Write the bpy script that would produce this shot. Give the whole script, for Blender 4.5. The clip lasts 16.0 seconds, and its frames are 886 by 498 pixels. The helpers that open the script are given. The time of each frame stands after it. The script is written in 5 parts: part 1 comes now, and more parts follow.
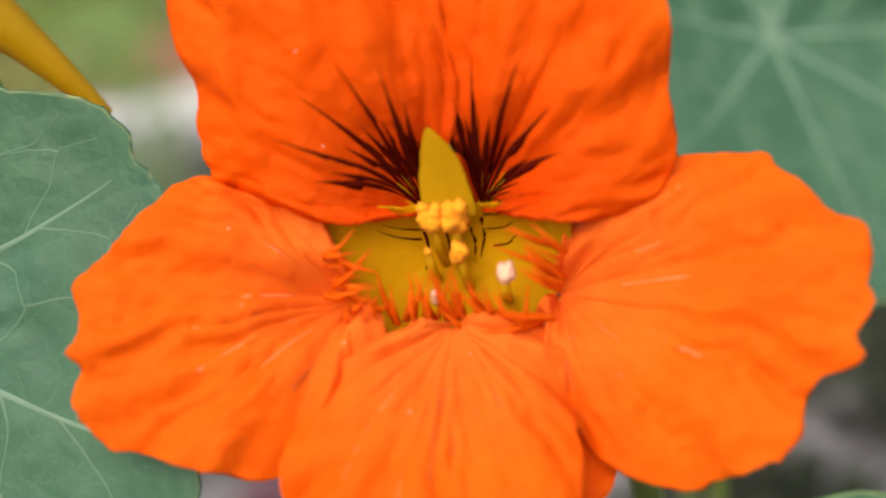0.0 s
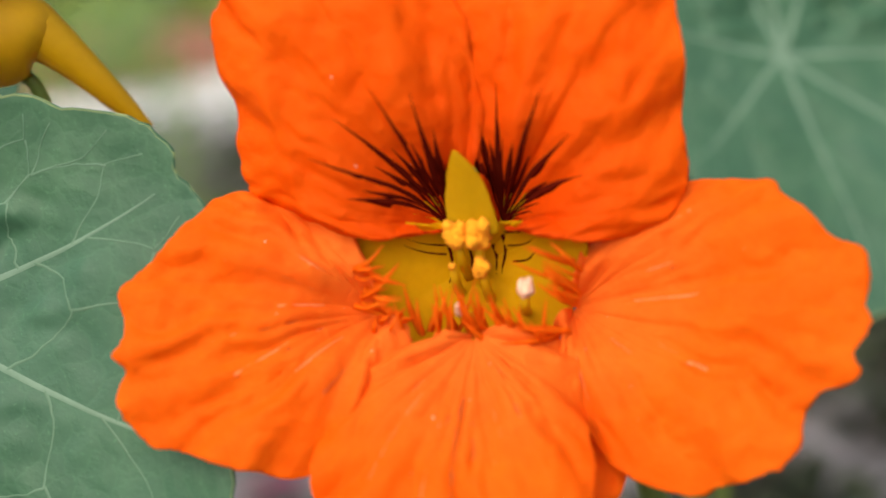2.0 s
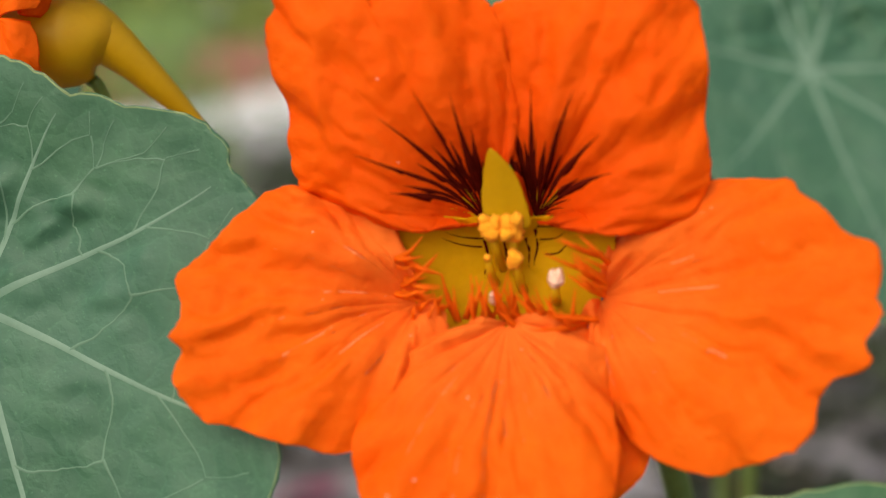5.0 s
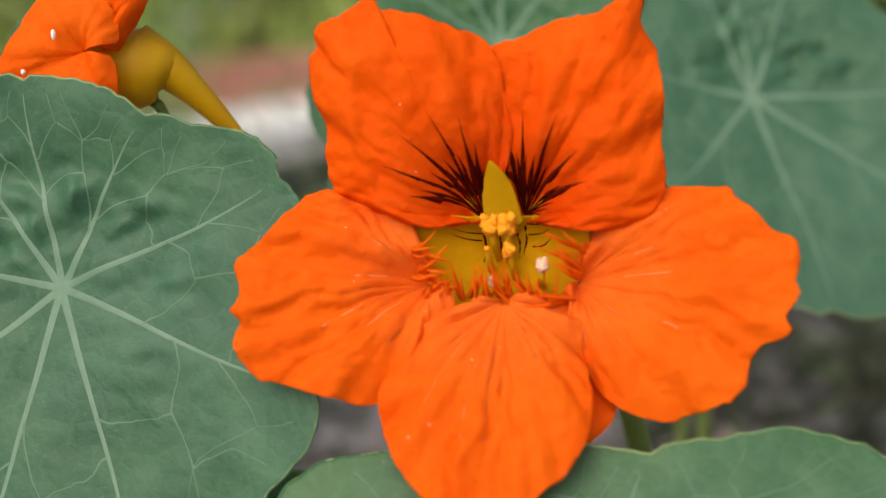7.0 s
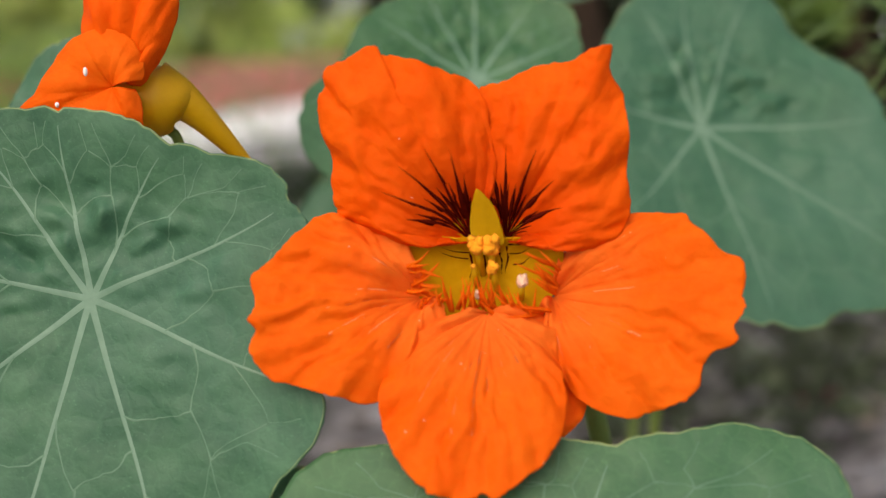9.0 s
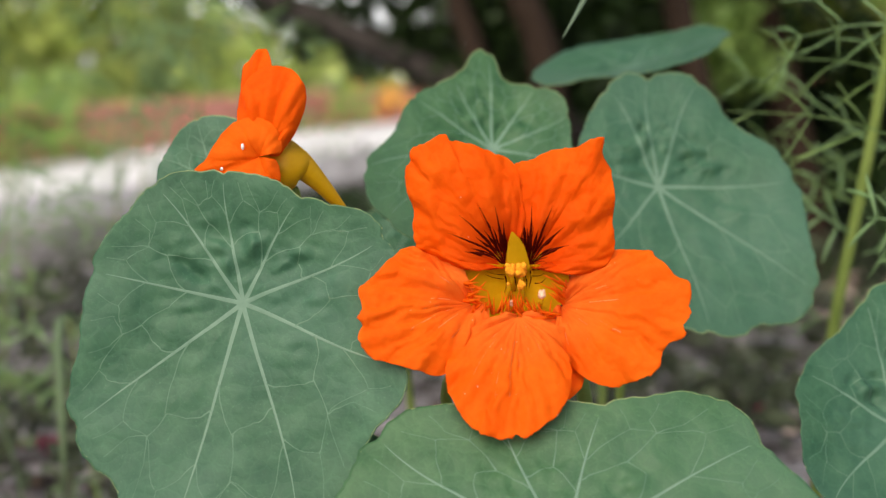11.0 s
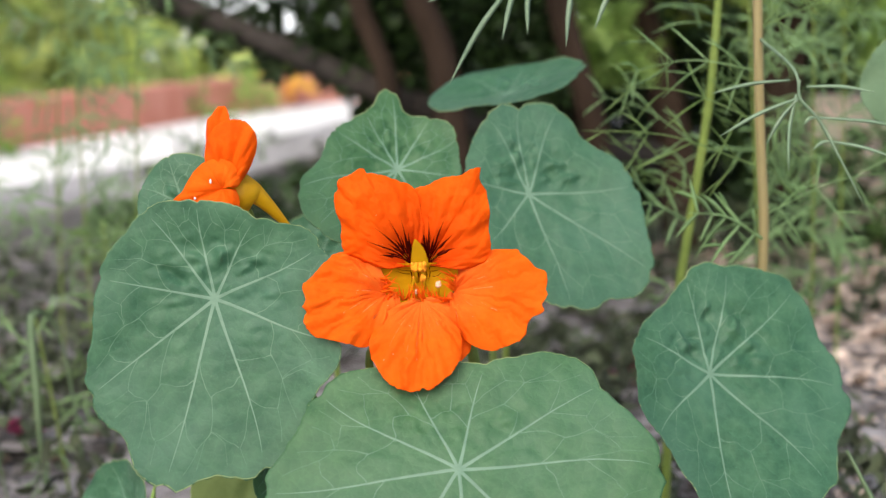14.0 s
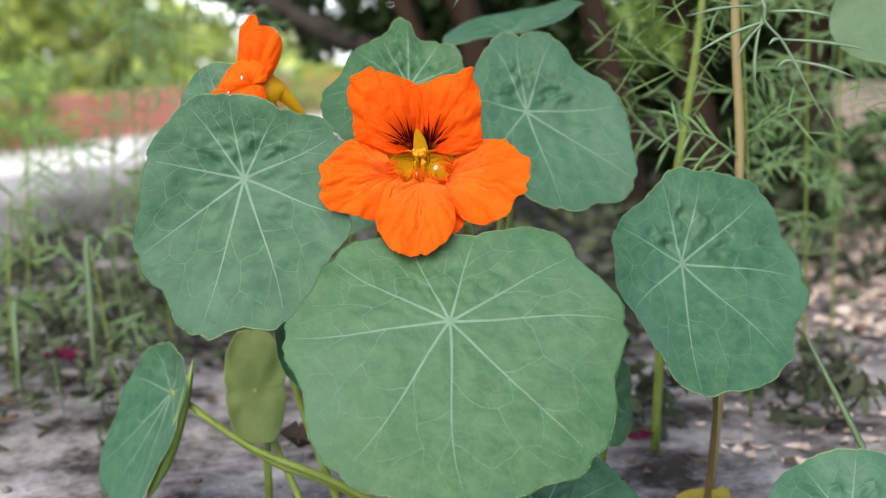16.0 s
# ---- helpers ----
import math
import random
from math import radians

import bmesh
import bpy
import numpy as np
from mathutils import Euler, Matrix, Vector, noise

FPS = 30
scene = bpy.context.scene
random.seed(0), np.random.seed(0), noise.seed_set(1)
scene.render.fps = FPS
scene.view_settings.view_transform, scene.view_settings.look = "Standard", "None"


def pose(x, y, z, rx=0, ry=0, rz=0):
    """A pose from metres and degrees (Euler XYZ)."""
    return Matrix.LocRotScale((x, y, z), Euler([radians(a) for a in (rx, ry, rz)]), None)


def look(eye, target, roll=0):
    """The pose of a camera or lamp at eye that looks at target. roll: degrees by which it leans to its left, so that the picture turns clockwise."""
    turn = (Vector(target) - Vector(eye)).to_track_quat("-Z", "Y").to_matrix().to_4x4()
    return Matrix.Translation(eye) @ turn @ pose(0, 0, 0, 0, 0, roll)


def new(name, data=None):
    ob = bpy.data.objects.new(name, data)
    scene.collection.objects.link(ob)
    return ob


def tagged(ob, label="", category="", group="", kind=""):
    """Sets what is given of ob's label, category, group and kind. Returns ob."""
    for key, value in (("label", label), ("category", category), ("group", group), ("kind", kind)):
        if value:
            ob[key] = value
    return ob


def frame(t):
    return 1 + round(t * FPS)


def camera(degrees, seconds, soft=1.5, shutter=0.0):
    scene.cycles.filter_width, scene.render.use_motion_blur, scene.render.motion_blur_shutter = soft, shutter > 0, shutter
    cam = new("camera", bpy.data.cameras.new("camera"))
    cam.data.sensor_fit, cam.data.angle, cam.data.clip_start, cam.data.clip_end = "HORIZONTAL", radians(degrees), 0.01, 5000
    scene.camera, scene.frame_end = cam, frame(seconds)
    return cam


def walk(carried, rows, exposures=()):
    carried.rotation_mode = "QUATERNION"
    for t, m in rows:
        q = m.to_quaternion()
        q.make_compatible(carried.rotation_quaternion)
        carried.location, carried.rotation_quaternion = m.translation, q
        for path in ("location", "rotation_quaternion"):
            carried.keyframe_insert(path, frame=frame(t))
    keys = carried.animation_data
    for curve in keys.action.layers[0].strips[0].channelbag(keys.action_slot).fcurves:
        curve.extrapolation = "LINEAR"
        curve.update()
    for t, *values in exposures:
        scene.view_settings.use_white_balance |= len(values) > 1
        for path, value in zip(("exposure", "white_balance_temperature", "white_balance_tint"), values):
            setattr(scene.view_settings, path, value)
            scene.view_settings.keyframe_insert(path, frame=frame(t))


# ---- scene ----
cam = camera(38.6, 16.0, soft=1.25)
PATH = [
    (0, pose(0.01178, -0.07636, 0.15136, 78.126, 4.372, 5.476)),
    (0.5, pose(0.01207, -0.07688, 0.15209, 77.389, 4.668, 5.415)),
    (1, pose(0.01137, -0.07721, 0.15324, 77.842, 4.073, 5.497)),
    (1.5, pose(0.01126, -0.08014, 0.15373, 78.316, 3.986, 5.736)),
    (2, pose(0.01125, -0.08213, 0.15444, 77.877, 3.456, 6.036)),
    (2.5, pose(0.01124, -0.08281, 0.15813, 78.797, 2.256, 6.933)),
    (3, pose(0.01438, -0.08410, 0.15343, 78.177, 3.853, 7.344)),
    (3.5, pose(0.01556, -0.08429, 0.15388, 77.846, 2.906, 7.872)),
    (4, pose(0.01737, -0.08295, 0.15389, 77.832, 2.808, 6.888)),
    (4.5, pose(0.01269, -0.08422, 0.15309, 78.386, 3.096, 7.752)),
    (7, pose(0.01093, -0.11641, 0.15598, 79.688, 2.426, 6.228)),
    (7.5, pose(0.01260, -0.11679, 0.15433, 79.382, 2.658, 5.365)),
    (8, pose(0.01178, -0.11697, 0.15583, 79.618, 2.343, 5.515)),
    (10.5, pose(-0.00357, -0.19277, 0.16822, 80.989, 0.742, 0.844)),
    (11, pose(-0.00660, -0.20899, 0.17141, 81.570, 0.354, 1.304)),
    (11.5, pose(-0.00798, -0.21977, 0.17487, 82.162, -0.588, 0.927)),
    (12, pose(-0.00902, -0.23409, 0.17803, 82.579, -0.148, 0.680)),
    (12.5, pose(-0.00534, -0.24118, 0.17793, 82.965, 0.072, -0.166)),
    (13, pose(0.00035, -0.24873, 0.17895, 82.878, 0.751, -1.641)),
    (13.5, pose(0.00624, -0.26063, 0.17932, 81.904, 0.758, -2.061)),
    (14, pose(-0.00791, -0.28769, 0.18995, 80.399, 1.547, -3.123)),
    (14.5, pose(-0.00764, -0.32939, 0.19469, 80.732, 0.818, -2.933)),
    (15, pose(-0.00356, -0.34078, 0.17900, 80.929, 1.689, -1.996)),
    (15.5, pose(0.00495, -0.34415, 0.17130, 81.100, 1.667, -1.161)),
    (16, pose(0.00364, -0.34192, 0.16158, 81.223, 1.332, -0.794)),
]
walk(cam, PATH, [(0, 0.32, 7000, 10), (4.7, 0.10, 7000, 10), (7, 0.03, 7000, 10), (8.2, 0.03, 7000, 10), (10.5, 0.04, 6900, 10), (11.5, 0.34, 6820, 10), (12.5, 0.40, 6740, 10), (16, 0.49, 6480, 8)])
# a close-up lens, held in focus on the open flower
cam.data.dof.use_dof = True
cam.data.dof.aperture_fstop = 12.0
cam.data.dof.aperture_blades = 0

# ---- world and light ----
world = bpy.data.worlds.new("sky")
scene.world = world
world.use_nodes = True
wn = world.node_tree.nodes
sky = wn.new("ShaderNodeTexSky")
sky.sky_type = "NISHITA"
sky.sun_disc = False
sky.sun_elevation = radians(45)
sky.sun_rotation = radians(201)
sky.dust_density = 3.0
wn["Background"].inputs[1].default_value = 0.18
world.node_tree.links.new(sky.outputs[0], wn["Background"].inputs[0])
sun_data = bpy.data.lights.new("sun", "SUN")
sun_data.energy, sun_data.angle, sun_data.color = 1.5, radians(60), (1.0, 0.93, 0.82)
sun = new("sun", sun_data)
sun.matrix_world = look((-0.32, -0.85, 0.90), (0, 0, 0))

# ---- materials ----


def material(name):
    m = bpy.data.materials.new(name)
    m.use_nodes = True
    return m, m.node_tree.nodes, m.node_tree.links


def node(nodes, kind, **values):
    n = nodes.new(kind)
    for key, value in values.items():
        n.inputs[key.replace("_", " ")].default_value = value
    return n


def mottled(name, dark, light, scale, fine, rough=0.55, bump=0.2, clear=0.0, spec=0.4, stretch=(1, 1, 1), vary=0.0, distance=0.0006, heart=None):
    """Two scales of colour variation, a fine relief and, where clear is over 0, light that shines through; heart is
    another colour about the flower's middle, pigment that in PETAL_DEEP also holds shade, and how far it reaches.
    """
    m, n, l = material(name)
    bsdf = n["Principled BSDF"]
    place = n.new("ShaderNodeTexCoord")
    mapping = node(n, "ShaderNodeMapping", Scale=stretch)
    l.new(place.outputs["Object"], mapping.inputs[0])
    broad = node(n, "ShaderNodeTexNoise", Scale=scale, Detail=4.0, Roughness=0.6)
    grain = node(n, "ShaderNodeTexNoise", Scale=fine, Detail=3.0, Roughness=0.7)
    for tex in (broad, grain):
        l.new(mapping.outputs[0], tex.inputs["Vector"])
    both = n.new("ShaderNodeMath")
    both.operation = "MULTIPLY_ADD"
    both.inputs[1].default_value = 0.35
    l.new(grain.outputs[0], both.inputs[0])
    l.new(broad.outputs[0], both.inputs[2])
    ramp = n.new("ShaderNodeValToRGB")
    ramp.color_ramp.elements[0].position, ramp.color_ramp.elements[1].position = 0.45, 0.95
    ramp.color_ramp.elements[0].color, ramp.color_ramp.elements[1].color = (*dark, 1), (*light, 1)
    l.new(both.outputs[0], ramp.inputs[0])
    colour = ramp.outputs[0]
    if heart:
        far = n.new("ShaderNodeVectorMath")
        far.operation = "DISTANCE"
        far.inputs[1].default_value = (0.0017, 0.021, 0.1345)
        l.new(place.outputs["Object"], far.inputs[0])
        reach = node(n, "ShaderNodeMapRange")
        for k, value in ((1, 0.004), (2, heart[1]), (3, 0.85), (4, 0.0)):
            reach.inputs[k].default_value = value
        l.new(far.outputs["Value"], reach.inputs[0])
        uneven = n.new("ShaderNodeMath")
        uneven.operation = "MULTIPLY"
        l.new(reach.outputs[0], uneven.inputs[0])
        l.new(both.outputs[0], uneven.inputs[1])
        tint = n.new("ShaderNodeMix")
        tint.data_type = "RGBA"
        l.new(uneven.outputs[0], tint.inputs[0])
        l.new(colour, tint.inputs[6])
        tint.inputs[7].default_value = (*heart[0], 1)
        colour = tint.outputs[2]
    if vary:
        info = n.new("ShaderNodeNewGeometry")
        shift = n.new("ShaderNodeHueSaturation")
        scaled = n.new("ShaderNodeMapRange")
        scaled.inputs[3].default_value, scaled.inputs[4].default_value = 1 - vary, 1 + vary
        l.new(info.outputs["Random Per Island"], scaled.inputs[0])
        l.new(scaled.outputs[0], shift.inputs["Value"])
        l.new(colour, shift.inputs["Color"])
        colour = shift.outputs[0]
    l.new(colour, bsdf.inputs["Base Color"])
    bsdf.inputs["Roughness"].default_value = rough
    bsdf.inputs["Specular IOR Level"].default_value = spec
    if bump:
        relief = node(n, "ShaderNodeBump", Strength=bump, Distance=distance)
        l.new(both.outputs[0], relief.inputs["Height"])
        l.new(relief.outputs[0], bsdf.inputs["Normal"])
    if clear:
        back = n.new("ShaderNodeBsdfTranslucent")
        l.new(colour, back.inputs[0])
        mix = n.new("ShaderNodeMixShader")
        mix.inputs[0].default_value = clear
        l.new(bsdf.outputs[0], mix.inputs[1])
        l.new(back.outputs[0], mix.inputs[2])
        l.new(mix.outputs[0], n["Material Output"].inputs[0])
    return m


PETAL = mottled("orange_petal", (0.94, 0.120, 0.004), (0.98, 0.182, 0.009), 110, 900, 0.65, 0.8, 0.32, 0.08, (1, 1, 1), 0.0, 0.0008, ((0.97, 0.27, 0.055), 0.021))
# the deep red heart is pigment with some shade put into it
PETAL_DEEP = mottled("deep_orange_petal", (0.92, 0.096, 0.002), (0.98, 0.150, 0.006), 110, 900, 0.65, 0.8, 0.28, 0.08, (1, 1, 1), 0.0, 0.0008, ((0.60, 0.020, 0.001), 0.0175))
PETAL_VEIN = mottled("pink_petal_vein", (0.94, 0.24, 0.07), (0.98, 0.34, 0.15), 300, 2000, 0.7, 0.1, 0.2, 0.08)
FRINGE = mottled("light_orange_fringe", (0.96, 0.16, 0.006), (0.99, 0.25, 0.012), 300, 1500, 0.6, 0.1, 0.45, 0.1)
PALE_LEAF = mottled("pale_broad_leaf", (0.115, 0.200, 0.105), (0.185, 0.290, 0.165), 40, 500, 0.6, 0.2, 0.3, 0.3)
GUIDE = mottled("maroon_streak", (0.055, 0.003, 0.001), (0.11, 0.008, 0.002), 300, 2000, 0.8, 0.1, 0.0, 0.03)
THROAT = mottled("olive_yellow_throat", (0.60, 0.30, 0.002), (0.74, 0.40, 0.004), 120, 1200, 0.7, 0.2, 0.25, 0.1)
SEPAL = mottled("olive_sepal", (0.46, 0.235, 0.002), (0.58, 0.31, 0.003), 120, 1200, 0.7, 0.2, 0.25, 0.1)
SPUR = mottled("yellow_spur", (0.72, 0.40, 0.004), (0.82, 0.50, 0.008), 120, 1200, 0.5, 0.2, 0.4)
POLLEN = mottled("orange_pollen", (0.90, 0.30, 0.008), (0.97, 0.41, 0.015), 900, 3000, 0.85, 0.6)
PALE_POLLEN = mottled("pale_pollen", (0.86, 0.46, 0.28), (0.95, 0.63, 0.46), 900, 3000, 0.85, 0.6)


def waxy_leaf(name, dark, light, bloom):
    """A leaf blade: green mottled at two scales, broad bluish patches that hold waxy bloom and painted sky sheen, and
    tiny pale specks.
    """
    m, n, l = material(name)
    bsdf = n["Principled BSDF"]
    place = n.new("ShaderNodeTexCoord")
    broad = node(n, "ShaderNodeTexNoise", Scale=26.0, Detail=3.0, Roughness=0.55)
    middle = node(n, "ShaderNodeTexNoise", Scale=170.0, Detail=5.0, Roughness=0.62)
    speck = node(n, "ShaderNodeTexNoise", Scale=2600.0, Detail=1.0)
    for tex in (broad, middle, speck):
        l.new(place.outputs["Object"], tex.inputs["Vector"])

    def ramp(source, low, high, first, last):
        r = n.new("ShaderNodeValToRGB")
        r.color_ramp.elements[0].position, r.color_ramp.elements[1].position = low, high
        r.color_ramp.elements[0].color, r.color_ramp.elements[1].color = (*first, 1), (*last, 1)
        l.new(source.outputs[0], r.inputs[0])
        return r

    def mix(fac, a, b):
        x = n.new("ShaderNodeMix")
        x.data_type = "RGBA"
        l.new(fac.outputs[0], x.inputs[0])
        l.new(a, x.inputs[6])
        if isinstance(b, tuple):
            x.inputs[7].default_value = (*b, 1)
        else:
            l.new(b, x.inputs[7])
        return x.outputs[2]

    green = ramp(middle, 0.32, 0.70, dark, light)
    patch = ramp(broad, 0.40, 0.66, (0, 0, 0), (0.75, 0.75, 0.75))
    dots = ramp(speck, 0.66, 0.76, (0, 0, 0), (0.35, 0.35, 0.35))
    bent = node(n, "ShaderNodeMix")
    bent.data_type = "VECTOR"
    bent.inputs[0].default_value = 0.004
    l.new(place.outputs["Object"], bent.inputs[4])
    l.new(middle.outputs["Color"], bent.inputs[5])
    cells = node(n, "ShaderNodeTexVoronoi", Scale=330.0)
    cells.feature = "DISTANCE_TO_EDGE"
    l.new(bent.outputs[1], cells.inputs["Vector"])
    net = ramp(cells, 0.0, 0.07, (0.15, 0.15, 0.15), (0, 0, 0))
    colour = mix(net, mix(dots, mix(patch, green.outputs[0], bloom), tuple(1.6 * c for c in light)), tuple(1.45 * c for c in light))
    l.new(colour, bsdf.inputs["Base Color"])
    bsdf.inputs["Roughness"].default_value = 0.5
    bsdf.inputs["Specular IOR Level"].default_value = 0.32
    bsdf.inputs["Sheen Weight"].default_value = 0.05
    bsdf.inputs["Sheen Roughness"].default_value = 0.4
    relief = node(n, "ShaderNodeBump", Strength=0.45, Distance=0.0006)
    quilt = node(n, "ShaderNodeBump", Strength=0.30, Distance=0.0006)
    l.new(middle.outputs[0], relief.inputs["Height"])
    l.new(cells.outputs["Distance"], quilt.inputs["Height"])
    l.new(relief.outputs[0], quilt.inputs["Normal"])
    l.new(quilt.outputs[0], bsdf.inputs["Normal"])
    back = n.new("ShaderNodeBsdfTranslucent")
    l.new(colour, back.inputs[0])
    both = n.new("ShaderNodeMixShader")
    both.inputs[0].default_value = 0.10
    l.new(bsdf.outputs[0], both.inputs[1])
    l.new(back.outputs[0], both.inputs[2])
    l.new(both.outputs[0], n["Material Output"].inputs[0])
    return m


LEAF = waxy_leaf("nasturtium_leaf", (0.024, 0.092, 0.045), (0.062, 0.156, 0.080), (0.064, 0.156, 0.098))
LEAF_WARM = waxy_leaf("warmer_nasturtium_leaf", (0.028, 0.098, 0.036), (0.066, 0.158, 0.064), (0.064, 0.152, 0.080))
UNDER = mottled("pale_leaf_back", (0.27, 0.36, 0.13), (0.40, 0.48, 0.22), 70, 700, 0.6, 0.2, 0.2)
VEIN = mottled("pale_vein", (0.110, 0.204, 0.134), (0.160, 0.270, 0.185), 200, 1500, 0.55, 0.1)
VEIN_FINE = mottled("faint_vein", (0.082, 0.175, 0.104), (0.118, 0.220, 0.138), 200, 1500, 0.6, 0.1)
RIM = mottled("yellow_rim", (0.19, 0.26, 0.10), (0.32, 0.38, 0.16), 200, 1500, 0.55, 0.1)
# darker copy of the pale leaf back, shade put into its colour
SHADED_BACK = mottled("shaded_leaf_back", (0.16, 0.23, 0.07), (0.25, 0.33, 0.12), 70, 700, 0.6, 0.2, 0.2)
FOLD = mottled("bright_folded_edge", (0.22, 0.36, 0.08), (0.32, 0.48, 0.13), 90, 900, 0.55, 0.2, 0.2)
STALK = mottled("green_stalk", (0.16, 0.23, 0.04), (0.24, 0.32, 0.07), 150, 1200, 0.5, 0.2, 0.1)
REDSTALK = mottled("brown_stalk", (0.11, 0.075, 0.03), (0.18, 0.13, 0.05), 150, 1200, 0.5, 0.2)
TANSTALK = mottled("tan_stalk", (0.24, 0.195, 0.08), (0.34, 0.275, 0.13), 150, 1200, 0.55, 0.2, 0.0, 0.4, (1, 1, 0.1))
FEATHER = mottled("grey_green_feather", (0.16, 0.29, 0.10), (0.26, 0.40, 0.18), 90, 900, 0.5, 0.1, 0.15, 0.4, (1, 1, 1), 0.25)
FEATHER_PALE = mottled("pale_feather", (0.18, 0.28, 0.17), (0.28, 0.38, 0.25), 90, 900, 0.5, 0.1, 0.15, 0.4, (1, 1, 1), 0.15)
FEATHER_DIM = mottled("dim_feather", (0.10, 0.185, 0.046), (0.20, 0.30, 0.094), 90, 900, 0.5, 0.1, 0.15, 0.4, (1, 1, 1), 0.35)
GRASS = mottled("grass_blade", (0.13, 0.21, 0.10), (0.22, 0.30, 0.165), 90, 900, 0.5, 0.1, 0.2, 0.4, (1, 1, 0.2))
SOIL = mottled("sandy_soil", (0.050, 0.043, 0.038), (0.45, 0.42, 0.42), 26, 260, 0.95, 0.8, 0.0, 0.05, (1, 1, 1), 0.0, 0.006)
LITTER = mottled("dry_leaf", (0.04, 0.028, 0.018), (0.18, 0.125, 0.09), 60, 500, 0.85, 0.3, 0.0, 0.2, (1, 1, 1), 0.5)
for bit, at_value in zip(SOIL.node_tree.nodes["Color Ramp"].color_ramp.elements, (0.55, 0.85)):
    bit.position = at_value
PEBBLE = mottled("grey_pebble", (0.09, 0.08, 0.074), (0.25, 0.225, 0.215), 60, 500, 0.9, 0.4, 0.0, 0.2, (1, 1, 1), 0.4)
# sun dapples on the litter, put in as a pale base colour
DAPPLE_LITTER = mottled("dapple_dry_leaf", (0.50, 0.40, 0.33), (0.76, 0.62, 0.53), 60, 500, 0.85, 0.3, 0.0, 0.2, (1, 1, 1), 0.35)
COVER = mottled("low_ground_leaf", (0.030, 0.042, 0.022), (0.105, 0.125, 0.072), 30, 300, 0.6, 0.1, 0.1, 0.2, (1, 1, 1), 0.6)
MAGENTA = mottled("magenta_petal", (0.20, 0.008, 0.05), (0.34, 0.02, 0.11), 100, 900, 0.6, 0.2, 0.2)
YELLOW_LEAF = mottled("yellowed_leaf", (0.38, 0.30, 0.03), (0.52, 0.42, 0.06), 100, 900, 0.6, 0.2, 0.2)
BARK = mottled("grey_brown_bark", (0.034, 0.029, 0.026), (0.090, 0.077, 0.068), 30, 200, 0.9, 0.8, 0.0, 0.2, (1, 1, 0.25), 0.0, 0.004)
REDBARK = mottled("red_brown_bark", (0.026, 0.016, 0.010), (0.070, 0.044, 0.029), 30, 200, 0.9, 0.8, 0.0, 0.2, (1, 1, 0.25), 0.0, 0.004)
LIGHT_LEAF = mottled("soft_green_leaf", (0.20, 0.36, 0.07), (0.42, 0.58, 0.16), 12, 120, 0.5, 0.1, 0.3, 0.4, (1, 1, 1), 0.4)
# shade under the shrub is put into this dark base colour
SHADE_LEAF = mottled("shaded_shrub_leaf", (0.012, 0.029, 0.006), (0.044, 0.082, 0.018), 12, 120, 0.5, 0.1, 0.12, 0.4, (1, 1, 1), 0.6)
# direct sunlight is put into this bright base colour
SUN_LEAF = mottled("sunlit_shrub_leaf", (0.33, 0.44, 0.09), (0.62, 0.68, 0.24), 8, 90, 0.45, 0.1, 0.5, 0.5, (1, 1, 1), 0.65)
# near-white base colour that holds the sunlight on the path
CONCRETE = mottled("pale_concrete", (0.78, 0.76, 0.73), (0.90, 0.89, 0.87), 9, 120, 0.85, 0.3, 0.0, 0.2, (1, 1, 1), 0.0, 0.002)
# grey that holds the shade on the kerb's near face
KERB = mottled("grey_kerbstone", (0.26, 0.25, 0.25), (0.48, 0.46, 0.465), 14, 150, 0.9, 0.5, 0.0, 0.2, (1, 1, 1), 0.0, 0.003)
TERRACOTTA = mottled("terracotta_brick", (0.60, 0.22, 0.15), (0.76, 0.36, 0.27), 14, 150, 0.85, 0.3, 0.0, 0.2, (1, 1, 1), 0.15, 0.002)
PINK_PATCH = mottled("sunlit_pink_patch", (0.78, 0.58, 0.50), (0.90, 0.74, 0.66), 14, 150, 0.85, 0.3, 0.0, 0.2, (1, 1, 1), 0.0, 0.002)
OCHRE = mottled("ochre_flower", (0.75, 0.38, 0.05), (0.9, 0.55, 0.12), 30, 200, 0.7, 0.2, 0.2)

# ---- mesh helpers (lengths in centimetres, height from the ground) ----
CM = 0.01


def mesh_of(verts, faces, name, mat, smooth=True):
    me = bpy.data.meshes.new(name)
    me.from_pydata([tuple(c * CM for c in v) for v in verts], [], faces)
    me.materials.append(mat)
    if smooth:
        me.polygons.foreach_set("use_smooth", [True] * len(me.polygons))
    me.update()
    return me


def part(name, geo, mat, parent, label="", smooth=True):
    ob = new(name, mesh_of(*geo, name, mat, smooth))
    ob.parent = parent
    ob.matrix_parent_inverse = parent.matrix_world.inverted()
    return tagged(ob, label)


def thing(name, place, label, category, group="", kind=""):
    """An Empty at the thing's base; its parts keep world coordinates."""
    ob = new(name)
    ob.empty_display_size = 0.01
    ob.matrix_world = Matrix.Translation(Vector(place) * CM)
    bpy.context.view_layer.update()
    return tagged(ob, label, category, group, kind)


def solo(name, geo, mat, label, category, group="", kind="", smooth=True):
    return tagged(new(name, mesh_of(*geo, name, mat, smooth)), label, category, group, kind)


def merged(geos):
    verts, faces = [], []
    for v, f in geos:
        k = len(verts)
        verts += list(v)
        faces += [tuple(i + k for i in q) for q in f]
    return verts, faces


